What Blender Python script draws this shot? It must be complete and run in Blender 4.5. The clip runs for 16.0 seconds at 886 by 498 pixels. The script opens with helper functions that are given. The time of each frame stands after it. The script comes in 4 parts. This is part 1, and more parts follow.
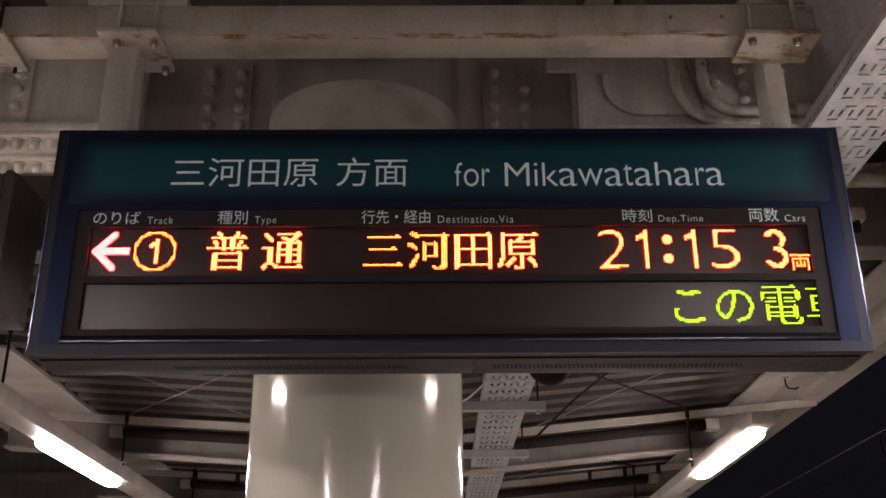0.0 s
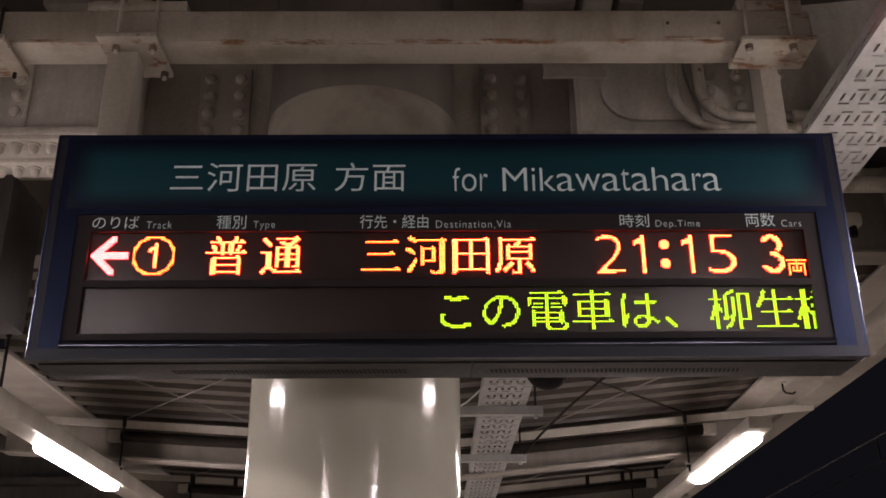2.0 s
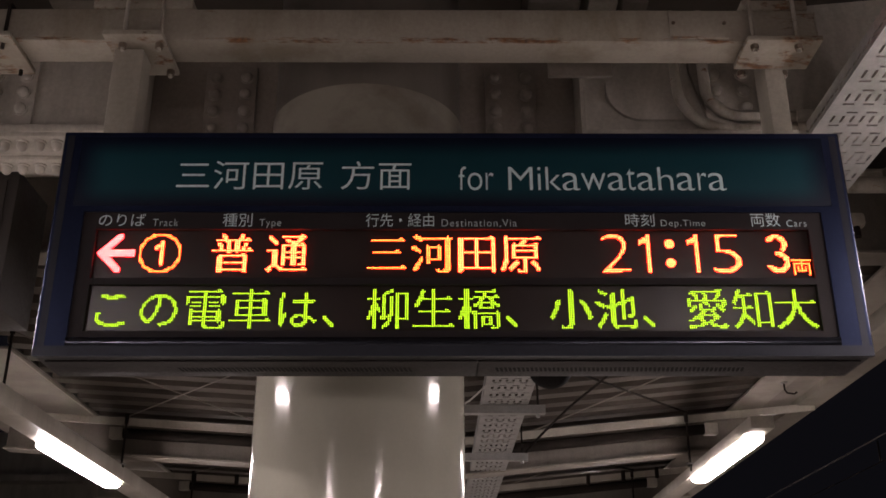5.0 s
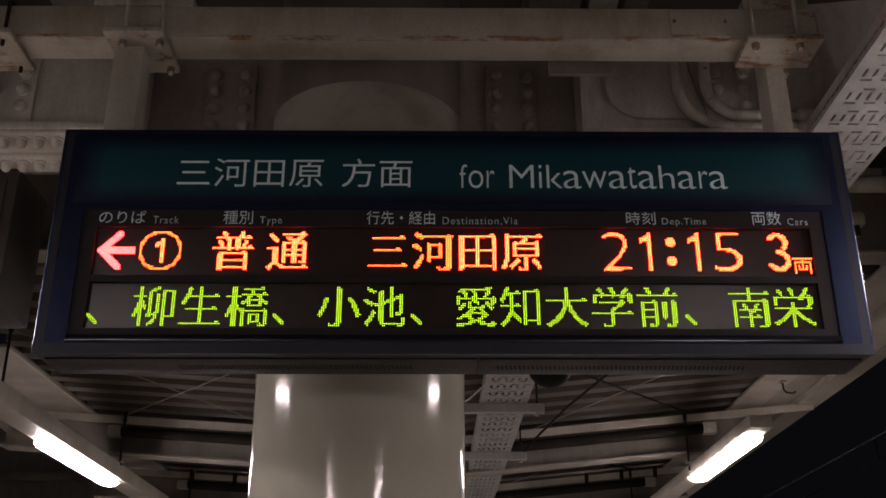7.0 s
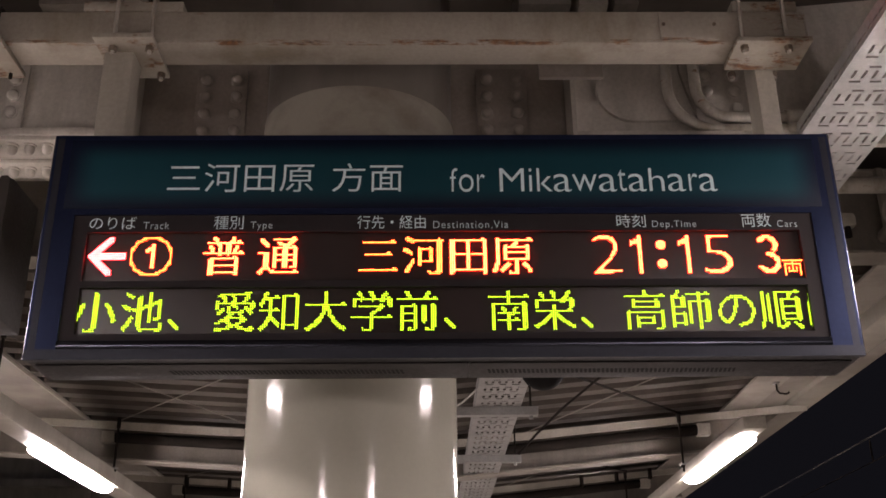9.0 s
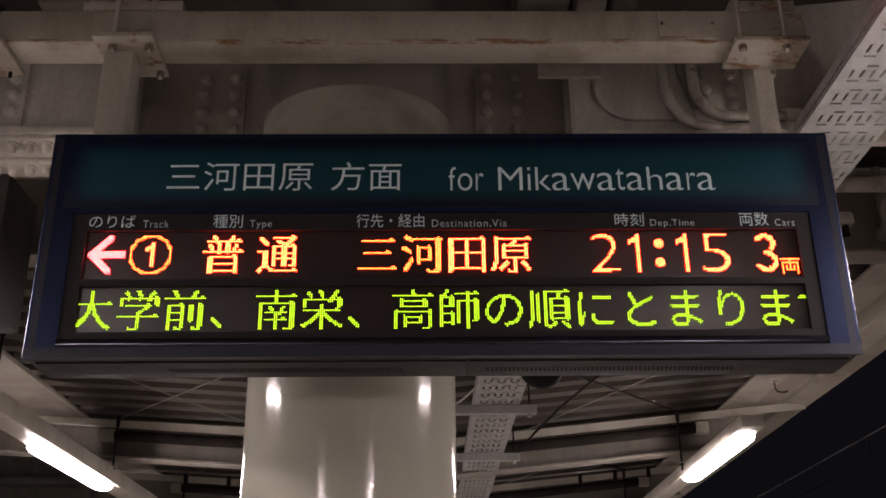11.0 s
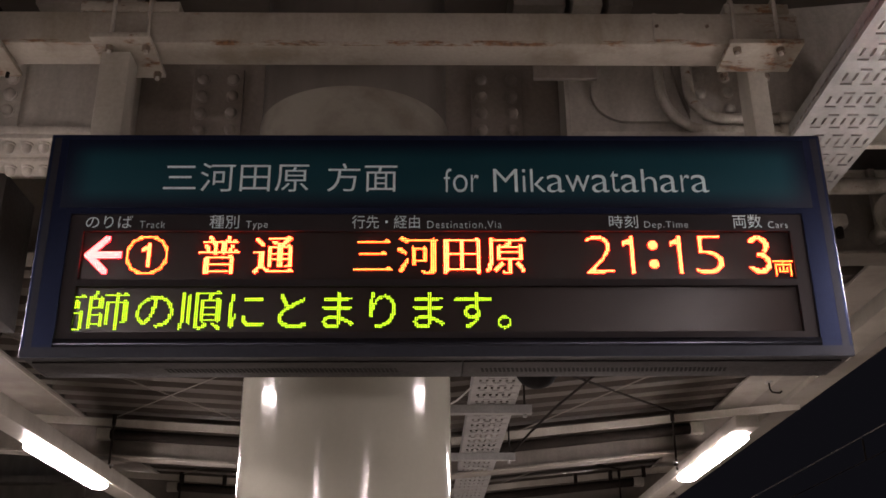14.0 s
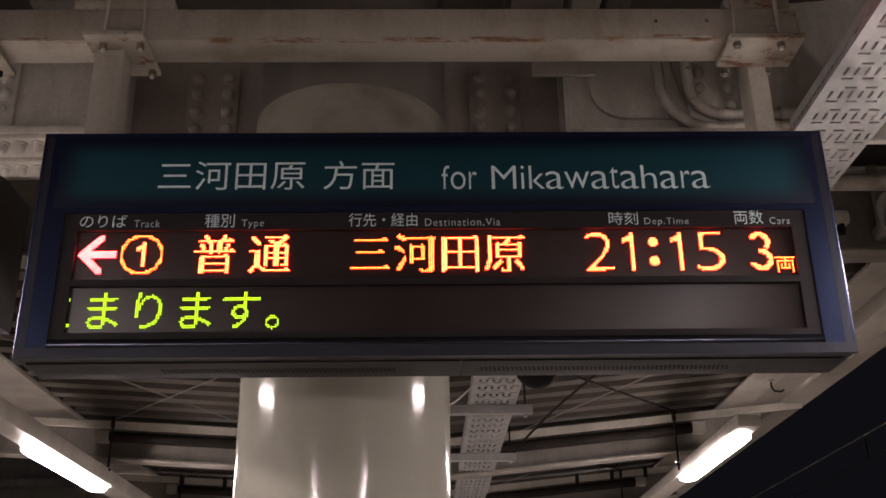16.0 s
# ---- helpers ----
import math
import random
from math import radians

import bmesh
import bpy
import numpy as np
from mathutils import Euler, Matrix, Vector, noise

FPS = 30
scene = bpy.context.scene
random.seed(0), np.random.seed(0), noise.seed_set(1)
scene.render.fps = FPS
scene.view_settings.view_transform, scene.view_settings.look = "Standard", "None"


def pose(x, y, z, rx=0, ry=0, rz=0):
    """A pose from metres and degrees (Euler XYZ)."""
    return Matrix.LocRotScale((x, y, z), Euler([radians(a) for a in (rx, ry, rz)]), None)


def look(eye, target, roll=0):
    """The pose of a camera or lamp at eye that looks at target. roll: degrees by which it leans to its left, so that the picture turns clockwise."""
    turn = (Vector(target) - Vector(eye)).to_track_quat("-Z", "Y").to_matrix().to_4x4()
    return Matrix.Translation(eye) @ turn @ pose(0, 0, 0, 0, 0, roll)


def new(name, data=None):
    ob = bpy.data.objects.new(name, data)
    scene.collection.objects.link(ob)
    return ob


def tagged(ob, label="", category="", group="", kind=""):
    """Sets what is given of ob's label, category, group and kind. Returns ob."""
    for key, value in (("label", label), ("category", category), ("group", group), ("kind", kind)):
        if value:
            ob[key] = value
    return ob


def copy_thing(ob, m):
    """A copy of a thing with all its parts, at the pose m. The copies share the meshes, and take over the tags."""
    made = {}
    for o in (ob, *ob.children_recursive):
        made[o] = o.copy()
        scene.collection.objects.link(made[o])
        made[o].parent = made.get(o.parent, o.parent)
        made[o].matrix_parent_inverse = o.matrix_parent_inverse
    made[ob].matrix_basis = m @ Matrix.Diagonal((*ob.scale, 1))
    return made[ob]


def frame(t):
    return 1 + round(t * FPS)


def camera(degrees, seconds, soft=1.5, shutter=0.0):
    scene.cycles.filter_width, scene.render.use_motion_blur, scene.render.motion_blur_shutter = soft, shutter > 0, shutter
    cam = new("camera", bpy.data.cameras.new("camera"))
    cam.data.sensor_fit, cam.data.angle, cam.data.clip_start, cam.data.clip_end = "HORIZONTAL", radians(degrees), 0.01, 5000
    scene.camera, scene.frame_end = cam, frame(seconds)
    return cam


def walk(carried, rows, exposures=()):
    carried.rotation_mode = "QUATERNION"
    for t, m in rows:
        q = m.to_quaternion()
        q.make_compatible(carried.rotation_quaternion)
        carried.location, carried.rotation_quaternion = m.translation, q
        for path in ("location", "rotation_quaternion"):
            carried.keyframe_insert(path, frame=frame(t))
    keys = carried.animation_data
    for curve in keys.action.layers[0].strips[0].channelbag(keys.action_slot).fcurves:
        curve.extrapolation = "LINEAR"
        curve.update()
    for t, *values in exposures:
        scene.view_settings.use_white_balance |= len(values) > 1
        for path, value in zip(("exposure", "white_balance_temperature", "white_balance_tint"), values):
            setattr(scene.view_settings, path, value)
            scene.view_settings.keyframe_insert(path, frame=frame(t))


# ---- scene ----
cam = camera(46.5, 16.0, soft=1.6)
PATH = [
    (0, (-0.03, -2.069, 1.636), (-0.017, -0.221, 2.401), -0.4),
    (0.5, (-0.03, -2.068, 1.635), (-0.016, -0.22, 2.4), -0.5),
    (1, (-0.029, -2.07, 1.634), (-0.014, -0.224, 2.403), -0.5),
    (1.5, (-0.029, -2.074, 1.634), (-0.015, -0.229, 2.405), -0.4),
    (2, (-0.03, -2.077, 1.633), (-0.013, -0.233, 2.406), -0.4),
    (2.5, (-0.031, -2.078, 1.632), (-0.01, -0.234, 2.407), -0.4),
    (3, (-0.03, -2.078, 1.634), (-0.01, -0.233, 2.406), -0.4),
    (3.5, (-0.031, -2.079, 1.632), (-0.011, -0.235, 2.404), -0.3),
    (4, (-0.034, -2.081, 1.632), (-0.017, -0.236, 2.403), -0.3),
    (6.5, (-0.05, -2.079, 1.629), (-0.031, -0.234, 2.4), -0.0),
    (7, (-0.049, -2.077, 1.629), (-0.028, -0.231, 2.399), -0.1),
    (7.5, (-0.045, -2.079, 1.629), (-0.025, -0.233, 2.398), -0.2),
    (8, (-0.041, -2.079, 1.63), (-0.017, -0.234, 2.402), -0.3),
    (8.5, (-0.04, -2.081, 1.63), (-0.012, -0.238, 2.404), -0.5),
    (9, (-0.04, -2.08, 1.63), (-0.009, -0.237, 2.405), -0.6),
    (11.5, (-0.039, -2.092, 1.627), (-0.006, -0.248, 2.399), -0.6),
    (12, (-0.038, -2.097, 1.627), (-0.006, -0.253, 2.4), -0.6),
    (12.5, (-0.037, -2.097, 1.628), (-0.003, -0.253, 2.402), -0.5),
    (13, (-0.036, -2.102, 1.627), (0.0, -0.258, 2.4), -0.6),
    (13.5, (-0.035, -2.1, 1.627), (0.002, -0.255, 2.399), -0.5),
    (14, (-0.036, -2.099, 1.627), (0.003, -0.254, 2.398), -0.5),
    (14.5, (-0.035, -2.079, 1.631), (0.005, -0.236, 2.407), -0.6),
    (15, (-0.032, -2.078, 1.632), (0.006, -0.235, 2.407), -0.6),
    (15.5, (-0.031, -2.078, 1.63), (0.008, -0.235, 2.405), -0.7),
    (16, (-0.03, -2.073, 1.63), (0.008, -0.229, 2.403), -0.8),
]
EXPOSURES = [(0.0, 0.81), (2.0, 0.73), (4.2, 0.61), (6.3, -0.09), (8.4, 0.00), (8.9, 0.94), (9.2, 0.94), (11.3, 0.46), (11.6, 0.52), (12.4, 0.80), (13.0, 0.72), (16.0, 0.64)]
walk(cam, [(t, look(eye, target, roll)) for t, eye, target, roll in PATH], EXPOSURES)

# ---------------------------------------------------------------- world and exposure
world = bpy.data.worlds.new("night_sky")
world.use_nodes = True
world.node_tree.nodes["Background"].inputs[0].default_value = (0.008, 0.0075, 0.0102, 1)
world.node_tree.nodes["Background"].inputs[1].default_value = 0.35
scene.world = world
LAMP_STRENGTH = 75.0
LAMP_COLOUR = (1.0, 0.845, 0.835)

# ---------------------------------------------------------------- small helpers


def box(bm, x0, x1, y0, y1, z0, z1, bev=0.0, seg=2):
    """Adds a box, its edges rounded by bev."""
    vs = [bm.verts.new((x, y, z)) for z in (z0, z1) for y in (y0, y1) for x in (x0, x1)]
    fs = [bm.faces.new([vs[i] for i in f]) for f in
          ((0, 2, 3, 1), (4, 5, 7, 6), (0, 1, 5, 4), (2, 6, 7, 3), (1, 3, 7, 5), (0, 4, 6, 2))]
    if bev > 0:
        es = list({e for f in fs for e in f.edges})
        bmesh.ops.bevel(bm, geom=es, offset=bev, segments=seg, profile=0.5, affect="EDGES")
    return bm


def boxes(*rows, bev=0.0):
    bm = bmesh.new()
    for r in rows:
        box(bm, *r, bev=bev)
    return bm


def prism(bm, ring, vec):
    """Extrudes a closed ring of points by a vector."""
    a = [bm.verts.new(p) for p in ring]
    b = [bm.verts.new(Vector(p) + Vector(vec)) for p in ring]
    n = len(ring)
    bm.faces.new(a[::-1])
    bm.faces.new(b)
    for i in range(n):
        bm.faces.new((a[i], a[(i + 1) % n], b[(i + 1) % n], b[i]))
    bmesh.ops.recalc_face_normals(bm, faces=bm.faces)
    return bm


def rod(bm, a, b, r, n=10):
    """A round bar from a to b."""
    a, b = Vector(a), Vector(b)
    d = (b - a).normalized()
    u = d.orthogonal().normalized()
    w = d.cross(u)
    return prism(bm, [a + r * (math.cos(k * math.tau / n) * u + math.sin(k * math.tau / n) * w) for k in range(n)], b - a)


def sweep(bm, pts, r, n=12):
    """A round pipe along a line of points."""
    pts = [Vector(p) for p in pts]
    rings, u = [], None
    for i, p in enumerate(pts):
        d = (pts[min(i + 1, len(pts) - 1)] - pts[max(i - 1, 0)]).normalized()
        u = d.orthogonal().normalized() if u is None else (u - d * u.dot(d)).normalized()
        w = d.cross(u)
        rings.append([bm.verts.new(p + r * (math.cos(k * math.tau / n) * u + math.sin(k * math.tau / n) * w)) for k in range(n)])
    for a, b in zip(rings, rings[1:]):
        for k in range(n):
            bm.faces.new((a[k], a[(k + 1) % n], b[(k + 1) % n], b[k])).smooth = True
    bm.faces.new(rings[0][::-1])
    bm.faces.new(rings[-1])
    return bm


def thing(name, loc, label, category, group="", kind=""):
    ob = new(name)
    ob.empty_display_size = 0.05
    ob.location = loc
    return tagged(ob, label, category, group, kind)


def world_place(ob):
    p = Vector(ob.location)
    while ob.parent:
        ob = ob.parent
        p += Vector(ob.location)
    return p


def smooth_by_angle(me, angle=0.6):
    me.polygons.foreach_set("use_smooth", [True] * len(me.polygons))
    me.set_sharp_from_angle(angle=angle)


def part(name, bm, material, parent, label="", at=None, smooth=True):
    """Links a bmesh, given in world metres, as one mesh under a thing or a part, with its origin at `at`."""
    origin = Vector(at) if at is not None else world_place(parent)
    bmesh.ops.translate(bm, verts=bm.verts, vec=-origin)
    me = bpy.data.meshes.new(name)
    bm.to_mesh(me)
    bm.free()
    if smooth:
        smooth_by_angle(me)
    me.materials.append(material)
    ob = new(name, me)
    ob.parent = parent
    ob.location = origin - world_place(parent)
    return tagged(ob, label)


def solo(name, bm, material, label, category, group="", kind="", at=None, smooth=True):
    """A thing that is one mesh."""
    origin = Vector(at) if at is not None else Vector((0, 0, 0))
    bmesh.ops.translate(bm, verts=bm.verts, vec=-origin)
    me = bpy.data.meshes.new(name)
    bm.to_mesh(me)
    bm.free()
    if smooth:
        smooth_by_angle(me)
    me.materials.append(material)
    ob = new(name, me)
    ob.location = origin
    return tagged(ob, label, category, group, kind)


def shared(name, me, parent, at, turn=None, label=""):
    """One more object on a shared mesh, at a world place under parent."""
    ob = new(name, me)
    ob.parent = parent
    ob.location = Vector(at) - world_place(parent)
    if turn:
        ob.rotation_euler = turn
    return tagged(ob, label)


# ---------------------------------------------------------------- materials


def material(name):
    m = bpy.data.materials.new(name)
    m.use_nodes = True
    nt = m.node_tree
    bsdf = nt.nodes["Principled BSDF"]

    def node(kind, **values):
        n = nt.nodes.new(kind)
        for k, v in values.items():
            if k in n.inputs:
                n.inputs[k].default_value = v
        return n
    return m, nt, bsdf, node


def ramp(nt, source, stops):
    n = nt.nodes.new("ShaderNodeValToRGB")
    while len(n.color_ramp.elements) < len(stops):
        n.color_ramp.elements.new(0.5)
    for e, (p, c) in zip(n.color_ramp.elements, stops):
        e.position = p
        e.color = (*c, 1) if len(c) == 3 else c
    nt.links.new(source, n.inputs[0])
    return n


def painted(name, base, dirt, rough=0.5, metal=0.0, stain=0.5, rust=0.0, scale=3.0, bump=0.1, streak=(1, 1, 0.25), edge=None, flake=9.0, run=(0.55, 1.0, 1.3), speckle=0.1, spot=None, spec=0.5):
    """Paint on steel: broad stains, fine grain, streaks, and rust breaking through where rust > 0."""
    m, nt, bsdf, node = material(name)
    co = nt.nodes.new("ShaderNodeTexCoord")
    mp = node("ShaderNodeMapping")
    mp.inputs["Scale"].default_value = streak
    geo = nt.nodes.new("ShaderNodeNewGeometry")
    nt.links.new(geo.outputs["Position"], mp.inputs["Vector"])
    big = node("ShaderNodeTexNoise", Scale=scale, Detail=6.0, Roughness=0.62)
    fine = node("ShaderNodeTexNoise", Scale=90.0, Detail=4.0, Roughness=0.6)
    nt.links.new(mp.outputs[0], big.inputs["Vector"])
    nt.links.new(geo.outputs["Position"], fine.inputs["Vector"])
    broad = ramp(nt, big.outputs[0], ((0.38, dirt), (0.38 + 0.3 * (1.05 - stain) + 0.08, base)))
    grain = ramp(nt, fine.outputs[0], ((0.3, (1 - 1.4 * speckle,) * 3), (0.7, (1 + 0.5 * speckle,) * 3)))
    mul = nt.nodes.new("ShaderNodeMix")
    mul.data_type, mul.blend_type = "RGBA", "MULTIPLY"
    mul.inputs[0].default_value = 1.0
    nt.links.new(broad.outputs[0], mul.inputs[6])
    nt.links.new(grain.outputs[0], mul.inputs[7])
    colour = mul.outputs[2]
    rough_out = ramp(nt, fine.outputs[0], ((0.3, (rough - 0.06,) * 3), (0.7, (rough + 0.08,) * 3))).outputs[0]
    if rust > 0:
        rn = node("ShaderNodeTexNoise", Scale=flake, Detail=8.0, Roughness=0.72)
        rm = node("ShaderNodeMapping")
        rm.inputs["Scale"].default_value = run
        nt.links.new(geo.outputs["Position"], rm.inputs["Vector"])
        nt.links.new(rm.outputs[0], rn.inputs["Vector"])
        height = rn.outputs[0]
        if edge is not None:
            sep = nt.nodes.new("ShaderNodeSeparateXYZ")
            nt.links.new(geo.outputs["Position"], sep.inputs[0])
            near = nt.nodes.new("ShaderNodeMath")
            near.operation, near.inputs[1].default_value, near.inputs[2].default_value = "COMPARE", edge, 0.0045
            both = nt.nodes.new("ShaderNodeMath")
            nt.links.new(sep.outputs["Y"], both.inputs[0])
            nt.links.new(sep.outputs["Z"], both.inputs[1])
            nt.links.new(both.outputs[0], near.inputs[0])
            add = nt.nodes.new("ShaderNodeMath")
            add.operation, add.inputs[1].default_value = "MULTIPLY_ADD", 0.15
            nt.links.new(near.outputs[0], add.inputs[0])
            nt.links.new(height, add.inputs[2])
            height = add.outputs[0]
            if spot is not None:
                close = nt.nodes.new("ShaderNodeMapRange")
                for k, v in enumerate((spot[0], spot[1], 0.0, 0.13)):
                    close.inputs[k + 1].default_value = v
                nt.links.new(sep.outputs["X"], close.inputs[0])
                more = nt.nodes.new("ShaderNodeMath")
                nt.links.new(height, more.inputs[0])
                nt.links.new(close.outputs[0], more.inputs[1])
                height = more.outputs[0]
        mask = ramp(nt, height, ((0.68 - rust * 0.14, (0,) * 3), (0.76 - rust * 0.14, (1,) * 3)))
        rc = ramp(nt, fine.outputs[0], ((0.3, (0.055, 0.028, 0.014)), (0.64, (0.24, 0.105, 0.036))))
        mix = nt.nodes.new("ShaderNodeMix")
        mix.data_type = "RGBA"
        nt.links.new(mask.outputs[0], mix.inputs[0])
        nt.links.new(colour, mix.inputs[6])
        nt.links.new(rc.outputs[0], mix.inputs[7])
        colour = mix.outputs[2]
    nt.links.new(colour, bsdf.inputs["Base Color"])
    nt.links.new(rough_out, bsdf.inputs["Roughness"])
    bsdf.inputs["Metallic"].default_value = metal
    bsdf.inputs["Specular IOR Level"].default_value = spec
    if bump:
        b = node("ShaderNodeBump", Strength=bump, Distance=0.002)
        nt.links.new(fine.outputs[0], b.inputs["Height"])
        nt.links.new(b.outputs[0], bsdf.inputs["Normal"])
    return m


def glow(name, colour, strength):
    m, nt, bsdf, node = material(name)
    bsdf.inputs["Base Color"].default_value = (0.02, 0.02, 0.02, 1)
    bsdf.inputs["Emission Color"].default_value = (*colour, 1)
    bsdf.inputs["Emission Strength"].default_value = strength
    bsdf.inputs["Roughness"].default_value = 0.4
    return m


GIRDER_PAINT = painted("greyish_white_girder_paint", (0.60, 0.565, 0.505), (0.40, 0.37, 0.322), 0.42, stain=0.8, scale=4.0)
CREAM = painted("cream_steel_paint", (0.56, 0.53, 0.46), (0.40, 0.37, 0.31), 0.42, stain=0.6)
CREAM_RUST = painted("cream_paint_rusting", (0.40, 0.37, 0.31), (0.28, 0.24, 0.185), 0.45, stain=0.7, rust=1.05, flake=22.0)
CREAM_BEAM = painted("cream_beam_paint", (0.40, 0.365, 0.305), (0.27, 0.235, 0.178), 0.45, stain=0.85, scale=4.5, rust=0.22, edge=3.1955, flake=13.0, run=(0.45, 1.4, 2.6), spot=(0.70, 0.93))
# stub, upper shaft and head: shade behind the board is painted into these colours
SHADED_STUB_PAINT = painted("shaded_brownish_cream_paint", (0.36, 0.318, 0.277), (0.26, 0.228, 0.198), 0.42, stain=0.7)
SHADED_SHAFT_PAINT = painted("shaded_column_paint", (0.35, 0.325, 0.27), (0.23, 0.205, 0.168), 0.34, stain=0.75, scale=3.2, streak=(1, 1, 1.4), bump=0.0, speckle=0.03)
SHADED_HEAD_PAINT = painted("dull_shaded_column_paint", (0.185, 0.166, 0.143), (0.13, 0.115, 0.098), 0.36, stain=0.7, bump=0.0, speckle=0.03)
COLUMN = painted("glossy_column_paint", (0.50, 0.487, 0.408), (0.45, 0.438, 0.365), 0.095, stain=0.4, scale=1.6, bump=0.02, speckle=0.02)
OLD_NUT = painted("rusting_nut_steel", (0.22, 0.18, 0.14), (0.12, 0.085, 0.06), 0.6, metal=0.2, stain=0.7, scale=20)
DECK = painted("roof_deck_paint", (0.105, 0.088, 0.072), (0.066, 0.054, 0.044), 0.5, stain=0.7, streak=(0.4, 1.5, 1))
GALV = painted("galvanised_steel", (0.46, 0.46, 0.445), (0.35, 0.35, 0.335), 0.45, metal=0.25, stain=0.6, scale=8)
DARK_STEEL = painted("dark_steel", (0.030, 0.024, 0.020), (0.016, 0.013, 0.011), 0.75, stain=0.6, spec=0.15)
# two darker tones of the cream paint, chosen part by part
MIDTONE = painted("mid_cream_paint", (0.36, 0.33, 0.285), (0.25, 0.225, 0.19), 0.5, stain=0.7)
DARK_CREAM = painted("dark_cream_paint", (0.27, 0.243, 0.21), (0.185, 0.165, 0.14), 0.5, stain=0.7)
CONDUIT = painted("conduit_paint", (0.50, 0.47, 0.41), (0.30, 0.265, 0.215), 0.45, stain=0.85, scale=11, rust=0.55, flake=34.0)
HOUSING = painted("board_housing_paint", (0.040, 0.037, 0.038), (0.030, 0.028, 0.029), 0.55, metal=0.2, stain=0.5, bump=0.02)
BLUE = painted("dark_blue_face_paint", (0.020, 0.030, 0.078), (0.017, 0.025, 0.064), 0.38, metal=0.75, stain=0.4, bump=0.02)
STRIP = painted("blue_grey_edge_paint", (0.042, 0.045, 0.058), (0.033, 0.036, 0.048), 0.4, metal=0.6, stain=0.4, bump=0)
BEAD, _nt, _b, _n = material("brushed_trim")
_b.inputs["Base Color"].default_value, _b.inputs["Metallic"].default_value, _b.inputs["Roughness"].default_value = (0.050, 0.053, 0.068, 1), 0.95, 0.22
TRIM, _nt, _b, _n = material("bright_rolled_edge")
_b.inputs["Base Color"].default_value, _b.inputs["Metallic"].default_value, _b.inputs["Roughness"].default_value = (0.06, 0.06, 0.066, 1), 1.0, 0.25
BLACK = painted("black_display_frame", (0.026, 0.021, 0.022), (0.020, 0.016, 0.017), 0.62, stain=0.4, bump=0.02, spec=0.2)
LETTER = painted("white_lettering", (0.74, 0.88, 0.90), (0.68, 0.82, 0.84), 0.5, stain=0.2, bump=0)
DOME = painted("smoked_dome_plastic", (0.008, 0.007, 0.007), (0.006, 0.005, 0.005), 0.7, stain=0.3, bump=0, spec=0.1)
EDGE = painted("dark_cream_edge_paint", (0.27, 0.245, 0.21), (0.18, 0.16, 0.135), 0.55, stain=0.7)
DARK_BOX = painted("dark_board_paint", (0.036, 0.031, 0.028), (0.025, 0.021, 0.019), 0.5, stain=0.5)
CONCRETE = painted("platform_concrete", (0.48, 0.455, 0.42), (0.38, 0.357, 0.325), 0.8, stain=0.6, scale=1.2, bump=0.3)
BALLAST = painted("track_ballast", (0.12, 0.11, 0.10), (0.05, 0.045, 0.04), 0.9, stain=0.8, scale=18, bump=0.5)
SLOT = painted("black_vent_slot", (0.006, 0.006, 0.006), (0.004, 0.004, 0.004), 0.8, stain=0.3, bump=0)
LAMP = glow("lamp_diffuser", LAMP_COLOUR, LAMP_STRENGTH)
LAMP_BODY = painted("white_lamp_body", (0.72, 0.71, 0.68), (0.62, 0.60, 0.56), 0.4, stain=0.4)
LED_ORANGE = glow("led_orange", (1.0, 0.056, 0.016), 44.0)
LED_AMBER = glow("led_amber", (1.0, 0.165, 0.030), 11.0)
LED_RED = glow("led_red", (1.0, 0.070, 0.060), 28.0)
LED_GREEN = glow("led_green", (0.62, 0.94, 0.02), 2.25)
# glowing rims that imitate the coloured bloom round the lit diodes
RIMS = {LED_ORANGE: glow("led_orange_halo", (1.0, 0.014, 0.003), 22.0), LED_AMBER: glow("led_amber_halo", (1.0, 0.030, 0.004), 9.0),
        LED_RED: glow("led_red_halo", (1.0, 0.006, 0.012), 19.0), LED_GREEN: glow("led_green_halo", (0.40, 0.80, 0.01), 0.7)}


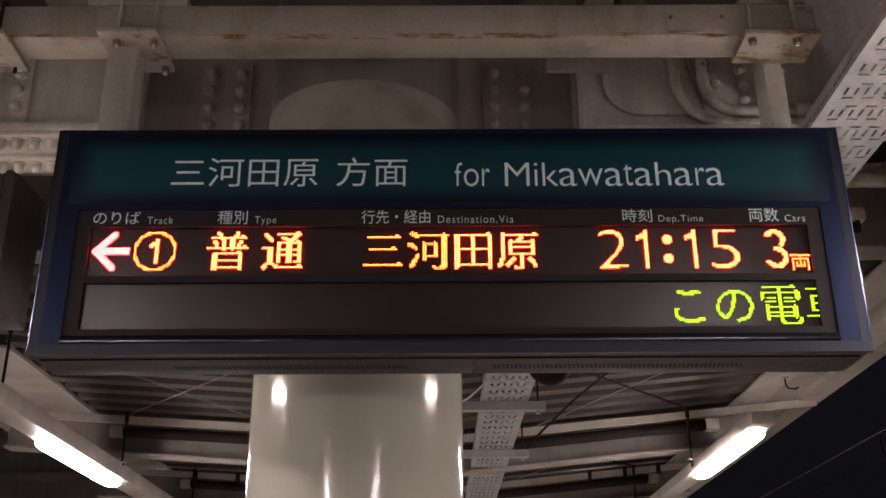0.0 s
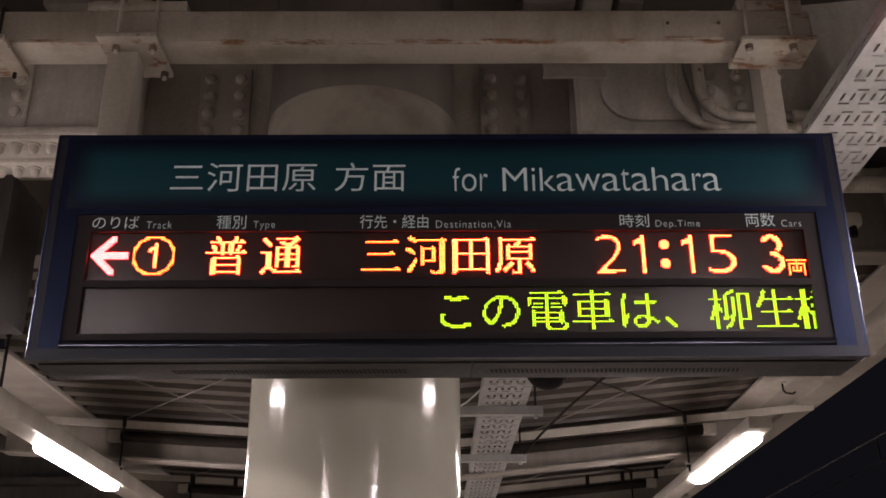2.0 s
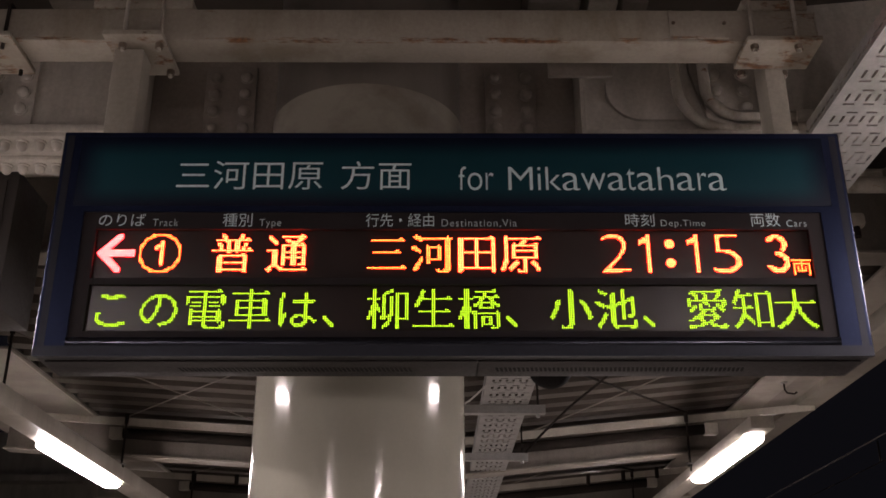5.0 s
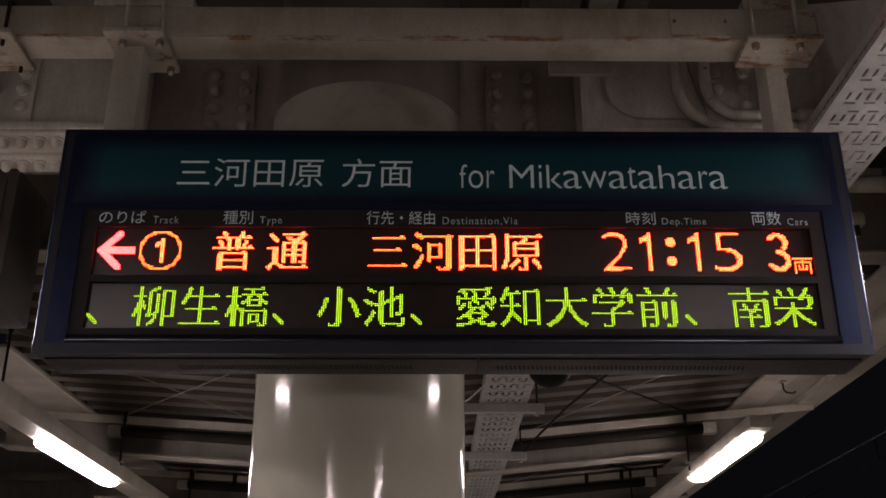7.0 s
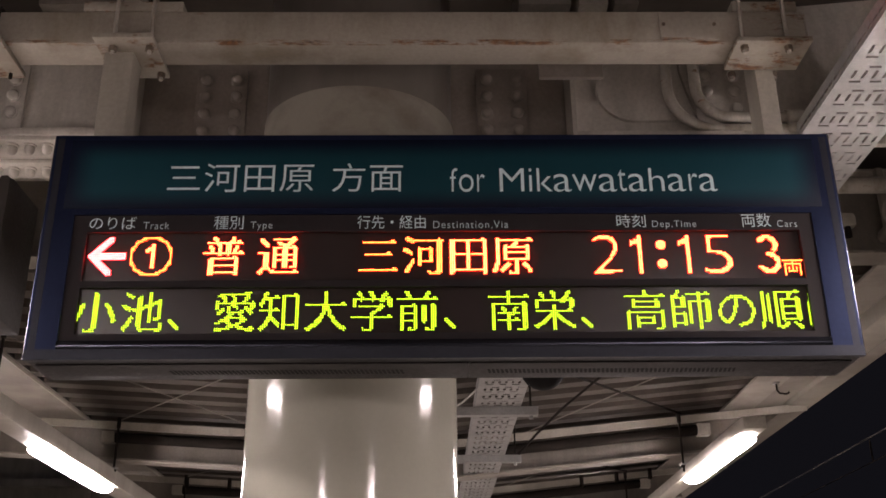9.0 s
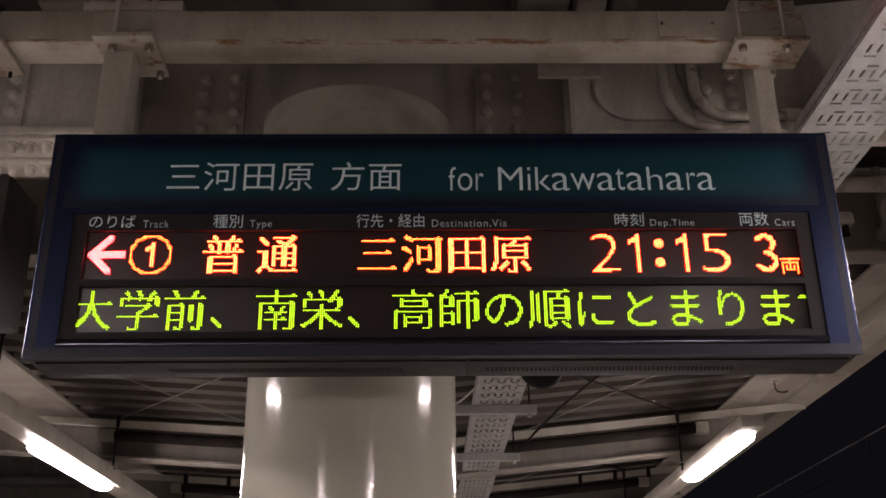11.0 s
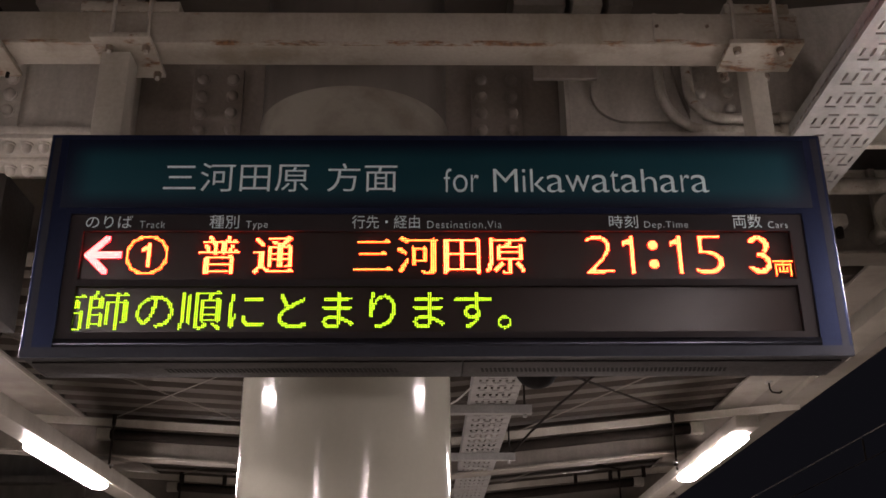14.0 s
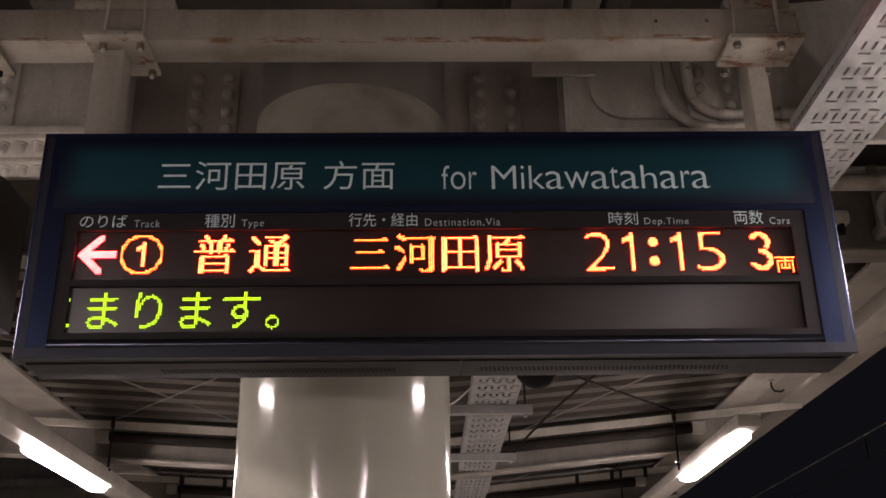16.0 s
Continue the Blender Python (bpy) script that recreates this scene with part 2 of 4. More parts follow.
def header_material():
    """Dark teal film printed to fade into navy towards its edges."""
    m, nt, bsdf, node = material("dark_teal_film")
    geo = nt.nodes.new("ShaderNodeNewGeometry")
    sep = nt.nodes.new("ShaderNodeSeparateXYZ")
    nt.links.new(geo.outputs["Position"], sep.inputs[0])
    fades = []
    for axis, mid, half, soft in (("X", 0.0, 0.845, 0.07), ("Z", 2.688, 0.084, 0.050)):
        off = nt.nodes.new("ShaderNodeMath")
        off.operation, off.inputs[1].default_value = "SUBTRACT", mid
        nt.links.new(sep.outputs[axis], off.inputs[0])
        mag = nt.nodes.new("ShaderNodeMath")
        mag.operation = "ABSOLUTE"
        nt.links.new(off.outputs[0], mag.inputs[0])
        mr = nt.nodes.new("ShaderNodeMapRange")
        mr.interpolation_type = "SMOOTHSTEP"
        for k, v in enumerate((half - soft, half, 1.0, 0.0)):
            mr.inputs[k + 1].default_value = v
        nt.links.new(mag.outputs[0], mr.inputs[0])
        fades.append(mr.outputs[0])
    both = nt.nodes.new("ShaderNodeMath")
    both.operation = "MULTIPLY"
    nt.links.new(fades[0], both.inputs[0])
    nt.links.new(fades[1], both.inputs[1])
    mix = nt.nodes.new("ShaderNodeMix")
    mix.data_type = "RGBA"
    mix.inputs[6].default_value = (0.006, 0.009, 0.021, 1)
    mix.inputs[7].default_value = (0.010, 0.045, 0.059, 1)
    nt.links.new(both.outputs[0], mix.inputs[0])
    nt.links.new(mix.outputs[2], bsdf.inputs["Base Color"])
    bsdf.inputs["Roughness"].default_value = 0.5
    bsdf.inputs["Specular IOR Level"].default_value = 0.08
    return m


TEAL = header_material()


def led_board_material():
    """Black louvred matrix with a faint grid of unlit diodes under a satin film."""
    m, nt, bsdf, node = material("led_matrix")
    geo = nt.nodes.new("ShaderNodeNewGeometry")
    mp = node("ShaderNodeMapping")
    mp.inputs["Scale"].default_value = (1 / PITCH,) * 3
    nt.links.new(geo.outputs["Position"], mp.inputs["Vector"])
    vor = node("ShaderNodeTexVoronoi", Scale=1.0, Randomness=0.0)
    nt.links.new(mp.outputs[0], vor.inputs["Vector"])
    dots = ramp(nt, vor.outputs["Distance"], ((0.38, (0.055, 0.040, 0.036)), (0.46, (0.032, 0.022, 0.020))))
    big = node("ShaderNodeTexNoise", Scale=5.0, Detail=4.0)
    nt.links.new(geo.outputs["Position"], big.inputs["Vector"])
    var = ramp(nt, big.outputs[0], ((0.3, (0.85,) * 3), (0.7, (1.1,) * 3)))
    mul = nt.nodes.new("ShaderNodeMix")
    mul.data_type, mul.blend_type = "RGBA", "MULTIPLY"
    mul.inputs[0].default_value = 1.0
    nt.links.new(dots.outputs[0], mul.inputs[6])
    nt.links.new(var.outputs[0], mul.inputs[7])
    nt.links.new(mul.outputs[2], bsdf.inputs["Base Color"])
    bsdf.inputs["Roughness"].default_value = 0.24
    bsdf.inputs["Specular IOR Level"].default_value = 0.26
    bsdf.inputs["IOR"].default_value = 1.5
    return m


# ---------------------------------------------------------------- platform, tracks
PITCH = 0.00409          # spacing of the diodes
CELL = 24 * PITCH        # one character of the display
LED_MATRIX = led_board_material()

solo("platform_floor", boxes((-3.1, 2.7, -13, 30, -0.25, 0.0)), CONCRETE,
     "pale grey concrete platform surface under the canopy", "platform", kind="structure")
solo("ground", boxes((-160, 160, -160, 160, -1.4, -1.1)), BALLAST,
     "dark stone ballast and ground beside the platform", "ground", kind="structure")

# ---------------------------------------------------------------- column
COL_X, COL_Y, COL_R = -0.231, 0.50, 0.266
col = thing("column", (COL_X, COL_Y, 0), "round glossy cream-painted steel column carrying the girder", "column", kind="structure")
n = 96


def turned(prof):
    """A round body about the column's axis, closed at its top."""
    bm = bmesh.new()
    rings = [[bm.verts.new((COL_X + r * math.cos(k * math.tau / n), COL_Y + r * math.sin(k * math.tau / n), z)) for k in range(n)] for r, z in prof]
    for a, b in zip(rings, rings[1:]):
        for k in range(n):
            bm.faces.new((a[k], a[(k + 1) % n], b[(k + 1) % n], b[k]))
    bm.faces.new(rings[-1])
    return bm


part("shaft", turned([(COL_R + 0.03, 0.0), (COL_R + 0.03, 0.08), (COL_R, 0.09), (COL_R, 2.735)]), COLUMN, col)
# same shaft, its colour darkened to imitate the weaker light up here
part("shaded_shaft", turned([(COL_R, 2.7355), (COL_R, 3.066)]), SHADED_SHAFT_PAINT, col, "upper length of the column with shade put into its colour")
part("column_head", turned([(COL_R - 0.004, 3.0665), (COL_R - 0.004, 3.62)]), SHADED_HEAD_PAINT, col, "dull brownish column head at the girder, darkened further for shade")

# ---------------------------------------------------------------- girder across the column
GZ0, GZ1, GY = 3.005, 3.412, 0.50
FACE = GY - 0.062        # front of the boxed outer lengths
girder = thing("girder", (COL_X, GY, GZ0), "cream-painted steel girder with bolted splices either side of the column", "girder", kind="structure")
LX, RX = -0.86, 0.365   # ends of the deeper stubs at the column
STUB = 2.78


def bolt_mesh(mat):
    bm = bmesh.new()
    rings = []
    for r, h in ((0.0205, 0), (0.0205, 0.003), (0.0165, 0.004), (0.0165, 0.010), (0.0135, 0.015), (0.007, 0.018)):
        rings.append([bm.verts.new((r * math.cos(k * math.tau / 14), -h, r * math.sin(k * math.tau / 14))) for k in range(14)])
    for a, b in zip(rings, rings[1:]):
        for k in range(14):
            bm.faces.new((a[k], a[(k + 1) % 14], b[(k + 1) % 14], b[k]))
    bm.faces.new(rings[-1])
    bmesh.ops.recalc_face_normals(bm, faces=bm.faces)
    me = bpy.data.meshes.new("bolt")
    bm.to_mesh(me)
    bm.free()
    smooth_by_angle(me, 0.9)
    me.materials.append(mat)
    return me


BOLT = bolt_mesh(GIRDER_PAINT)
# bolts of the stubs, with the stubs' painted shade
SHADED_BOLT = bolt_mesh(SHADED_STUB_PAINT)
part("web", boxes((-3.2, LX, FACE, FACE + 0.012, GZ0 + 0.0225, GZ1 - 0.0205)), GIRDER_PAINT, girder)
# the arm over the track rises towards its end
part("web", prism(bmesh.new(), [(RX, FACE, GZ0 + 0.0085), (2.9, FACE, GZ0 + 0.0085), (2.9, FACE, 3.638), (RX, FACE, 3.374)], (0, 0.012, 0)), GIRDER_PAINT, girder)
part("top_flange", prism(bmesh.new(), [(RX, FACE + 0.002, 3.375), (2.9, FACE + 0.002, 3.639), (2.9, FACE + 0.002, 3.655), (RX, FACE + 0.002, 3.391)], (0, 0.16, 0)), GIRDER_PAINT, girder)
part("stub_web", boxes((LX, COL_X - 0.25, GY - 0.007, GY + 0.007, STUB, GZ1 - 0.02), (COL_X + 0.25, RX, GY - 0.007, GY + 0.007, STUB, GZ1 - 0.02)), SHADED_STUB_PAINT, girder)
part("top_flange", boxes((-3.2, RX - 0.007, GY - 0.10, GY + 0.10, GZ1 - 0.02, GZ1), bev=0.002), GIRDER_PAINT, girder)
part("bottom_flange", boxes((-3.2, LX, GY - 0.12, GY + 0.12, GZ0, GZ0 + 0.022), bev=0.002), GIRDER_PAINT, girder)
part("bottom_flange", boxes((RX, 1.16, GY - 0.12, GY + 0.12, GZ0 - 0.013, GZ0 + 0.008), bev=0.002), GIRDER_PAINT, girder)
part("lower_lip", boxes((1.161, 2.9, FACE - 0.001, FACE + 0.022, GZ0 - 0.004, GZ0 + 0.008), bev=0.002), GIRDER_PAINT, girder)
part("stub_flange", boxes((LX, RX, GY - 0.10, GY + 0.10, STUB - 0.02, STUB), bev=0.002), GIRDER_PAINT, girder)
for x in (LX, RX):
    part("stiffener", boxes((x - 0.006, x + 0.006, GY - 0.125, GY + 0.12, STUB, GZ1 - 0.021)), GIRDER_PAINT, girder)
for x in (-0.626, 0.176, -1.232, 0.785):
    lo = GZ0 + 0.035 if abs(x - COL_X) > 0.6 else STUB + 0.03
    f = FACE if abs(x - COL_X) > 0.6 else GY - 0.007
    f -= 0.0137 if x > 0.7 else 0
    part("splice_plate", boxes((x - 0.072, x + 0.072, f - 0.0145, f - 0.0005, lo, 3.272 if abs(x - COL_X) < 0.6 else 3.292), bev=0.0015), GIRDER_PAINT if f <= FACE else SHADED_STUB_PAINT, girder)
    outer = abs(x - COL_X) > 0.6
    for dx in (-0.040, 0.040) if outer else (-0.044, 0.044):
        for k in range(8):
            z = (3.2575 - 0.053 * k) if outer else 3.234 - 0.0555 * k
            if z > lo + 0.02:
                shared("bolt", BOLT if f <= FACE else SHADED_BOLT, girder, (x + dx, f - 0.0145, z))
# rounded cover plate on the web and a short bar across the stiffener
bm = bmesh.new()
prism(bm, [(1.0, FACE - 0.0005, 3.07), (1.0, FACE - 0.0005, 3.27)] + [(0.54 - 0.10 * math.sin(a), FACE - 0.0005, 3.17 + 0.10 * math.cos(a)) for a in [k * math.pi / 16 for k in range(17)]], (0, -0.013, 0))
bmesh.ops.recalc_face_normals(bm, faces=bm.faces)
part("cover_plate", bm, GIRDER_PAINT, girder, "round-ended cover plate")
part("tie_bar", boxes((0.273, 0.45, 0.360, 0.3745, 3.170, 3.225), bev=0.002), SHADED_STUB_PAINT, girder)
# splice under the outer bottom flange
part("flange_splice_plate", boxes((-1.42, -0.965, GY - 0.115, GY - 0.02, GZ0 - 0.014, GZ0 - 0.001), bev=0.0015), GIRDER_PAINT, girder)
part("flange_splice_plate", boxes((-1.42, -0.965, GY + 0.02, GY + 0.115, GZ0 - 0.014, GZ0 - 0.001), bev=0.0015), GIRDER_PAINT, girder)
for k in range(10):
    for y in (GY - 0.085, GY + 0.055):
        b = shared("bolt", BOLT, girder, (-1.405 + 0.0475 * k, y, GZ0 - 0.014), (radians(90), 0, 0))
        b.scale = (0.85, 1.6, 0.85)

# ---------------------------------------------------------------- beam that carries the board
BX1 = 0.918
beam = thing("support_beam", (-0.2, 0.14, 3.100), "cream square steel tube beam with rust along its lower edge", "beam", kind="structure")
part("tube", boxes((-2.6, BX1, 0.09, 0.192, 3.100, 3.195), bev=0.006), CREAM_BEAM, beam)
patch = part("patch_plate", boxes((0.548, 0.694, 0.0862, 0.0896, 3.108, 3.188), bev=0.0008), CREAM_BEAM, beam, "flat patch plate on the beam")
for x in (0.557, 0.685):
    part("screw", rod(bmesh.new(), (x, 0.0862, 3.152), (x, 0.0832, 3.152), 0.0048, 8), OLD_NUT, patch, "rusty screw head")
part("end_cap", boxes((BX1 + 0.0005, BX1 + 0.004, 0.094, 0.188, 3.104, 3.191)), CREAM_RUST, beam)


def hanger(post, plate, top, bolts):
    """A steel post with its saddle plate and two U-bolts round the beam."""
    x0, x1, y0, y1, foot, head = post
    p0, p1, q0, q1 = plate
    h = thing("hanger_post", ((x0 + x1) / 2, (y0 + y1) / 2, foot), "cream square steel post hanging the board from the beam", "post", "posts of the board")
    part("post", boxes((x0, x1, y0, y1, foot, head), bev=0.004), CREAM, h)
    part("saddle_plate", boxes((p0, p1, q0, q1, 3.083, 3.0975), bev=0.002), CREAM_RUST, h, "rust-edged saddle plate")
    part("top_plate", boxes((*top, 0.088, 0.194, 3.1955, 3.224), bev=0.003), CREAM_RUST, h)
    for u in bolts:
        bm = bmesh.new()
        sweep(bm, [(u, 0.080, 3.062), (u, 0.080, 3.225), (u, 0.086, 3.233), (u, 0.195, 3.233), (u, 0.201, 3.225), (u, 0.201, 3.062)], 0.0052, 10)
        ub = part("u_bolt", bm, CONDUIT, h, "weathered steel U-bolt", at=(u, 0.14, 3.1))
        for y in (0.080, 0.201):
            bm = bmesh.new()
            prism(bm, [(u + 0.0105 * math.cos(j * math.tau / 6), y + 0.0105 * math.sin(j * math.tau / 6), 3.070) for j in range(6)], (0, 0, 0.0125))
            part("nut", bm, OLD_NUT, ub, "rusty dark nut")
    return h


part("stub_post", boxes((-0.856, -0.796, 0.1925, 0.26, 3.11, 3.60), bev=0.003), CREAM, beam)
clamp = thing("beam_clamp", (-1.15, 0.14, 3.083), "cream plate clamped under the beam with a U-bolt", "clamp")
part("plate", boxes((-1.26, -1.078, 0.046, 0.222, 3.083, 3.0975), bev=0.002), CREAM_RUST, clamp)
part("u_bolt", sweep(bmesh.new(), [(-1.107, 0.080, 3.068), (-1.107, 0.080, 3.196), (-1.107, 0.086, 3.203), (-1.107, 0.195, 3.203), (-1.107, 0.201, 3.196), (-1.107, 0.201, 3.068)], 0.0048, 10), DARK_STEEL, clamp)
for x, w, m in ((0.30, 0.075, DARK_CREAM), (0.44, 0.042, CREAM), (0.535, 0.035, DARK_CREAM), (-1.02, 0.12, DARK_CREAM)):
    solo("roof_joist", boxes((x - w, x + w, 0.36, 1.2, GZ1 + 0.002, GZ1 + 0.14), bev=0.004), m, "painted steel joist resting on the girder", "joist", "joists over the girder", "structure", at=(x, 0.4, GZ1))
hanger((-0.838, -0.765, 0.100, 0.172, 2.7905, 3.082), (-0.852, -0.706, 0.040, 0.226), (-0.902, -0.652), (-0.812, -0.722))
right_post = hanger((0.811, 0.861, 0.1925, 0.275, 2.640, 3.185), (0.730, 0.917, 0.058, 0.190), (0.737, 0.903), (0.752, 0.862))
part("mounting_block", boxes((0.800, 0.872, 0.1722, 0.1923, 2.66, 2.76), bev=0.002), CREAM, right_post)

# ---------------------------------------------------------------- departure board
BX, BZ0, BZ1, BD = 0.885, 2.262, 2.790, 0.172
board = thing("departure_board", (0, 0.08, BZ0), "dark blue hanging LED departure board lit with orange and green text", "departure board")
WALL = 0.0025
bm = bmesh.new()
box(bm, -BX, BX, BD - WALL, BD, BZ0, BZ1, 0.001)
box(bm, -BX, BX, 0.012, BD - WALL, BZ1 - WALL, BZ1)
box(bm, -BX, BX, 0.012, BD - WALL, BZ0, BZ0 + WALL)
box(bm, -BX, -BX + WALL, 0.012, BD - WALL, BZ0 + WALL, BZ1 - WALL)
box(bm, BX - WALL, BX, 0.012, BD - WALL, BZ0 + WALL, BZ1 - WALL)
part("housing", bm, HOUSING, board, "dark grey sheet-metal housing")
WX, R1A, R1B, R2A, R2B = 0.7862, 2.434, 2.549, 2.314, 2.419
PX, PZ0, PZ1 = 0.818, 2.299, 2.590
# blue front frame, rounded at its outer edge
bm = bmesh.new()
outer = [(-BX, BZ0), (BX, BZ0), (BX, BZ1), (-BX, BZ1)]
inner = [(-PX, PZ0), (PX, PZ0), (PX, PZ1), (-PX, PZ1)]


def frame_ring(bm, outer, inner, y0, y1, edge, wide):
    """A rectangular frame plate from y0 to y1, its outer front edge rounded over a width and a depth."""
    loops = []
    steps = [(0.0, y1)] + [(wide * (1 - math.cos(a)), y0 + edge * (1 - math.sin(a))) for a in (0.0, 0.25, 0.5, 0.75, 1.0, 1.25, math.pi / 2)]
    for inset, y in steps:
        loops.append([bm.verts.new((x + math.copysign(inset, -x), y, z + (inset if z == outer[0][1] else -inset))) for x, z in outer])
    loops.append([bm.verts.new((x, y0, z)) for x, z in inner])
    loops.append([bm.verts.new((x, y1, z)) for x, z in inner])
    for a, b in zip(loops, loops[1:]):
        for k in range(4):
            bm.faces.new((a[k], a[(k + 1) % 4], b[(k + 1) % 4], b[k]))
    a, b = loops[-1], loops[0]
    for k in range(4):
        bm.faces.new((a[k], a[(k + 1) % 4], b[(k + 1) % 4], b[k]))
    bmesh.ops.recalc_face_normals(bm, faces=bm.faces)


frame_ring(bm, outer, inner, 0.0, 0.0115, 0.003, 0.003)
face = part("face_frame", bm, BLUE, board, "dark blue front frame")
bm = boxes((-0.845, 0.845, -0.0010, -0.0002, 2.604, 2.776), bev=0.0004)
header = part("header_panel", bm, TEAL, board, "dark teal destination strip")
# black display frame with its two windows
bm = boxes((-PX + 0.0005, -WX, 0.003, 0.0108, PZ0 + 0.0005, PZ1 - 0.0005), (WX, PX - 0.0005, 0.003, 0.0108, PZ0 + 0.0005, PZ1 - 0.0005),
           (-WX, WX, 0.003, 0.0108, R1B, PZ1 - 0.0005), (-WX, WX, 0.003, 0.0108, R2B, R1A), (-WX, WX, 0.003, 0.0108, PZ0 + 0.0005, R2A))
display = part("display_frame", bm, BLACK, board, "black frame round two display windows")
# the matrix is faced with fine louvres, one to a row of diodes, each tilted a little towards the platform; unseen,
# added to place the lamps' reflections
rows, tilt, z = [], PITCH * math.tan(math.radians(6.9)), R2A - 0.006
while z < R1B + 0.004:
    rows += [(-WX - 0.0075, 0.0145 + tilt, z), (-WX - 0.0075, 0.0145, z + PITCH - 0.00002)]
    z += PITCH
bm = bmesh.new()
prism(bm, [(-WX - 0.0075, 0.0195, R2A - 0.006)] + rows + [(-WX - 0.0075, 0.0195, rows[-1][2])], (2 * WX + 0.015, 0, 0))
bmesh.ops.recalc_face_normals(bm, faces=bm.faces)
leds = part("led_matrix", bm, LED_MATRIX, board, "black unlit diode matrix", smooth=False)
# rounded trim under the display and grey strip below it
bm = bmesh.new()
ring = [(-PX, 0.002, 2.2985), (-PX, 0.002, 2.2800)] + [(-PX, 0.0235 - 0.027 * math.cos(a), 2.28925 + 0.027 * math.sin(a)) for a in [-0.34 + k * 0.68 / 12 for k in range(13)]]
prism(bm, ring, (2 * PX, 0, 0))
part("trim_bead", bm, BEAD, board, "rounded metal bead under the display")
for s in (-1, 1):
    part("outer_rim", boxes((min(s * 0.862, s * 0.8775), max(s * 0.862, s * 0.8775), -0.0004, -0.0001, 2.2801, BZ1 - 0.009)), STRIP, board, "grey metal rim")
    # rolled bright edge of the side sheets
    part("edge_trim", rod(bmesh.new(), (s * (BX + 0.0003), 0.0036, BZ0 - 0.003), (s * (BX + 0.0003), 0.0036, BZ1 - 0.001), 0.0015, 16), TRIM, board, "bright rolled metal edge")
part("lower_strip", boxes((-BX + 0.001, BX - 0.001, -0.0020, 0.0110, 2.2570, 2.2798)), STRIP, board)
# underside: hinged cover with louvre slots
part("bottom_cover", boxes((-BX + 0.012, 0.048, 0.045, 0.160, BZ0 - 0.004, BZ0 - 0.0003), (0.052, BX - 0.012, 0.045, 0.160, BZ0 - 0.004, BZ0 - 0.0003), bev=0.001), HOUSING, board, "dark underside covers")
for x0, x1 in ((-0.60, -0.09), (0.09, 0.64)):
    k = int((x1 - x0) / 0.0096)
    bm = bmesh.new()
    for i in range(k):
        x = x0 + 0.0096 * i
        prism(bm, [(x, 0.088, BZ0 - 0.0046), (x + 0.0056, 0.088, BZ0 - 0.0046), (x + 0.0104, 0.118, BZ0 - 0.0046), (x + 0.0048, 0.118, BZ0 - 0.0046)], (0, 0, 0.0004))
    part("vent_grille", bm, SLOT, board, "black louvred vent", smooth=False)

# ---------------------------------------------------------------- lettering


def text_mesh(body, offset=0.0):
    """Vertices and triangles of a text set with the built-in font."""
    cu = bpy.data.curves.new("text", "FONT")
    cu.body, cu.size, cu.resolution_u, cu.offset = body, 1.0, 4, offset
    if body.isascii():
        cu.space_character = 1.15
    ob = bpy.data.objects.new("text", cu)
    scene.collection.objects.link(ob)
    dg = bpy.context.evaluated_depsgraph_get()
    dg.update()
    me = ob.evaluated_get(dg).to_mesh()
    me.calc_loop_triangles()
    v = np.array([p.co[:2] for p in me.vertices])
    f = np.array([t.vertices[:] for t in me.loop_triangles])
    bpy.data.objects.remove(ob)
    bpy.data.curves.remove(cu)
    return v, f


def lettering(body, x0, x1, z0, z1, y, parent):
    """Flat cut lettering that fills the rectangle x0..x1, z0..z1."""
    v, f = text_mesh(body, (-0.009 if parent == header else -0.014) if body.isascii() else -0.004)
    lo, hi = v.min(0), v.max(0)
    q = (v - lo) / (hi - lo)
    bm = bmesh.new()
    vs = [bm.verts.new((x0 + a * (x1 - x0), y, z0 + b * (z1 - z0))) for a, b in q]
    for t in f:
        try:
            bm.faces.new([vs[i] for i in t])
        except ValueError:
            pass
    bmesh.ops.remove_doubles(bm, verts=bm.verts, dist=1e-6)
    ex = bmesh.ops.extrude_face_region(bm, geom=list(bm.faces))
    bmesh.ops.translate(bm, verts=[e for e in ex["geom"] if isinstance(e, bmesh.types.BMVert)], vec=(0, -0.0006, 0))
    bmesh.ops.recalc_face_normals(bm, faces=bm.faces)
    return part("lettering", bm, LETTER, parent, "white words " + body if body.isascii() else "white Japanese words", smooth=False)


# widths and boxes of a plain grotesque: advance, left, right, bottom, top, in thousandths of the size
GROTESQUE = {"M": (833, 73, 761, 0, 718), "i": (222, 67, 155, 0, 718), "k": (500, 67, 501, 0, 718), "a": (556, 36, 530, -15, 538),
             "w": (722, 14, 709, 0, 523), "t": (278, 14, 257, -7, 669), "h": (556, 65, 491, 0, 718), "r": (333, 77, 332, 0, 538),
             "f": (278, 14, 262, 0, 728), "o": (556, 35, 521, -14, 538)}


def grotesque(word, x0, x1, base, cap, y, parent):
    """A word letter by letter, with even grotesque spacing, between x0 and x1."""
    total = sum(GROTESQUE[c][0] for c in word) - GROTESQUE[word[0]][1] - (GROTESQUE[word[-1]][0] - GROTESQUE[word[-1]][2])
    k, pen = (x1 - x0) / total, x0 - GROTESQUE[word[0]][1] * (x1 - x0) / total
    for c in word:
        adv, l, r, b, t = GROTESQUE[c]
        lettering(c, pen + l * k, pen + r * k, base + b * cap / 718, base + t * cap / 718, y, parent)
        pen += adv * k


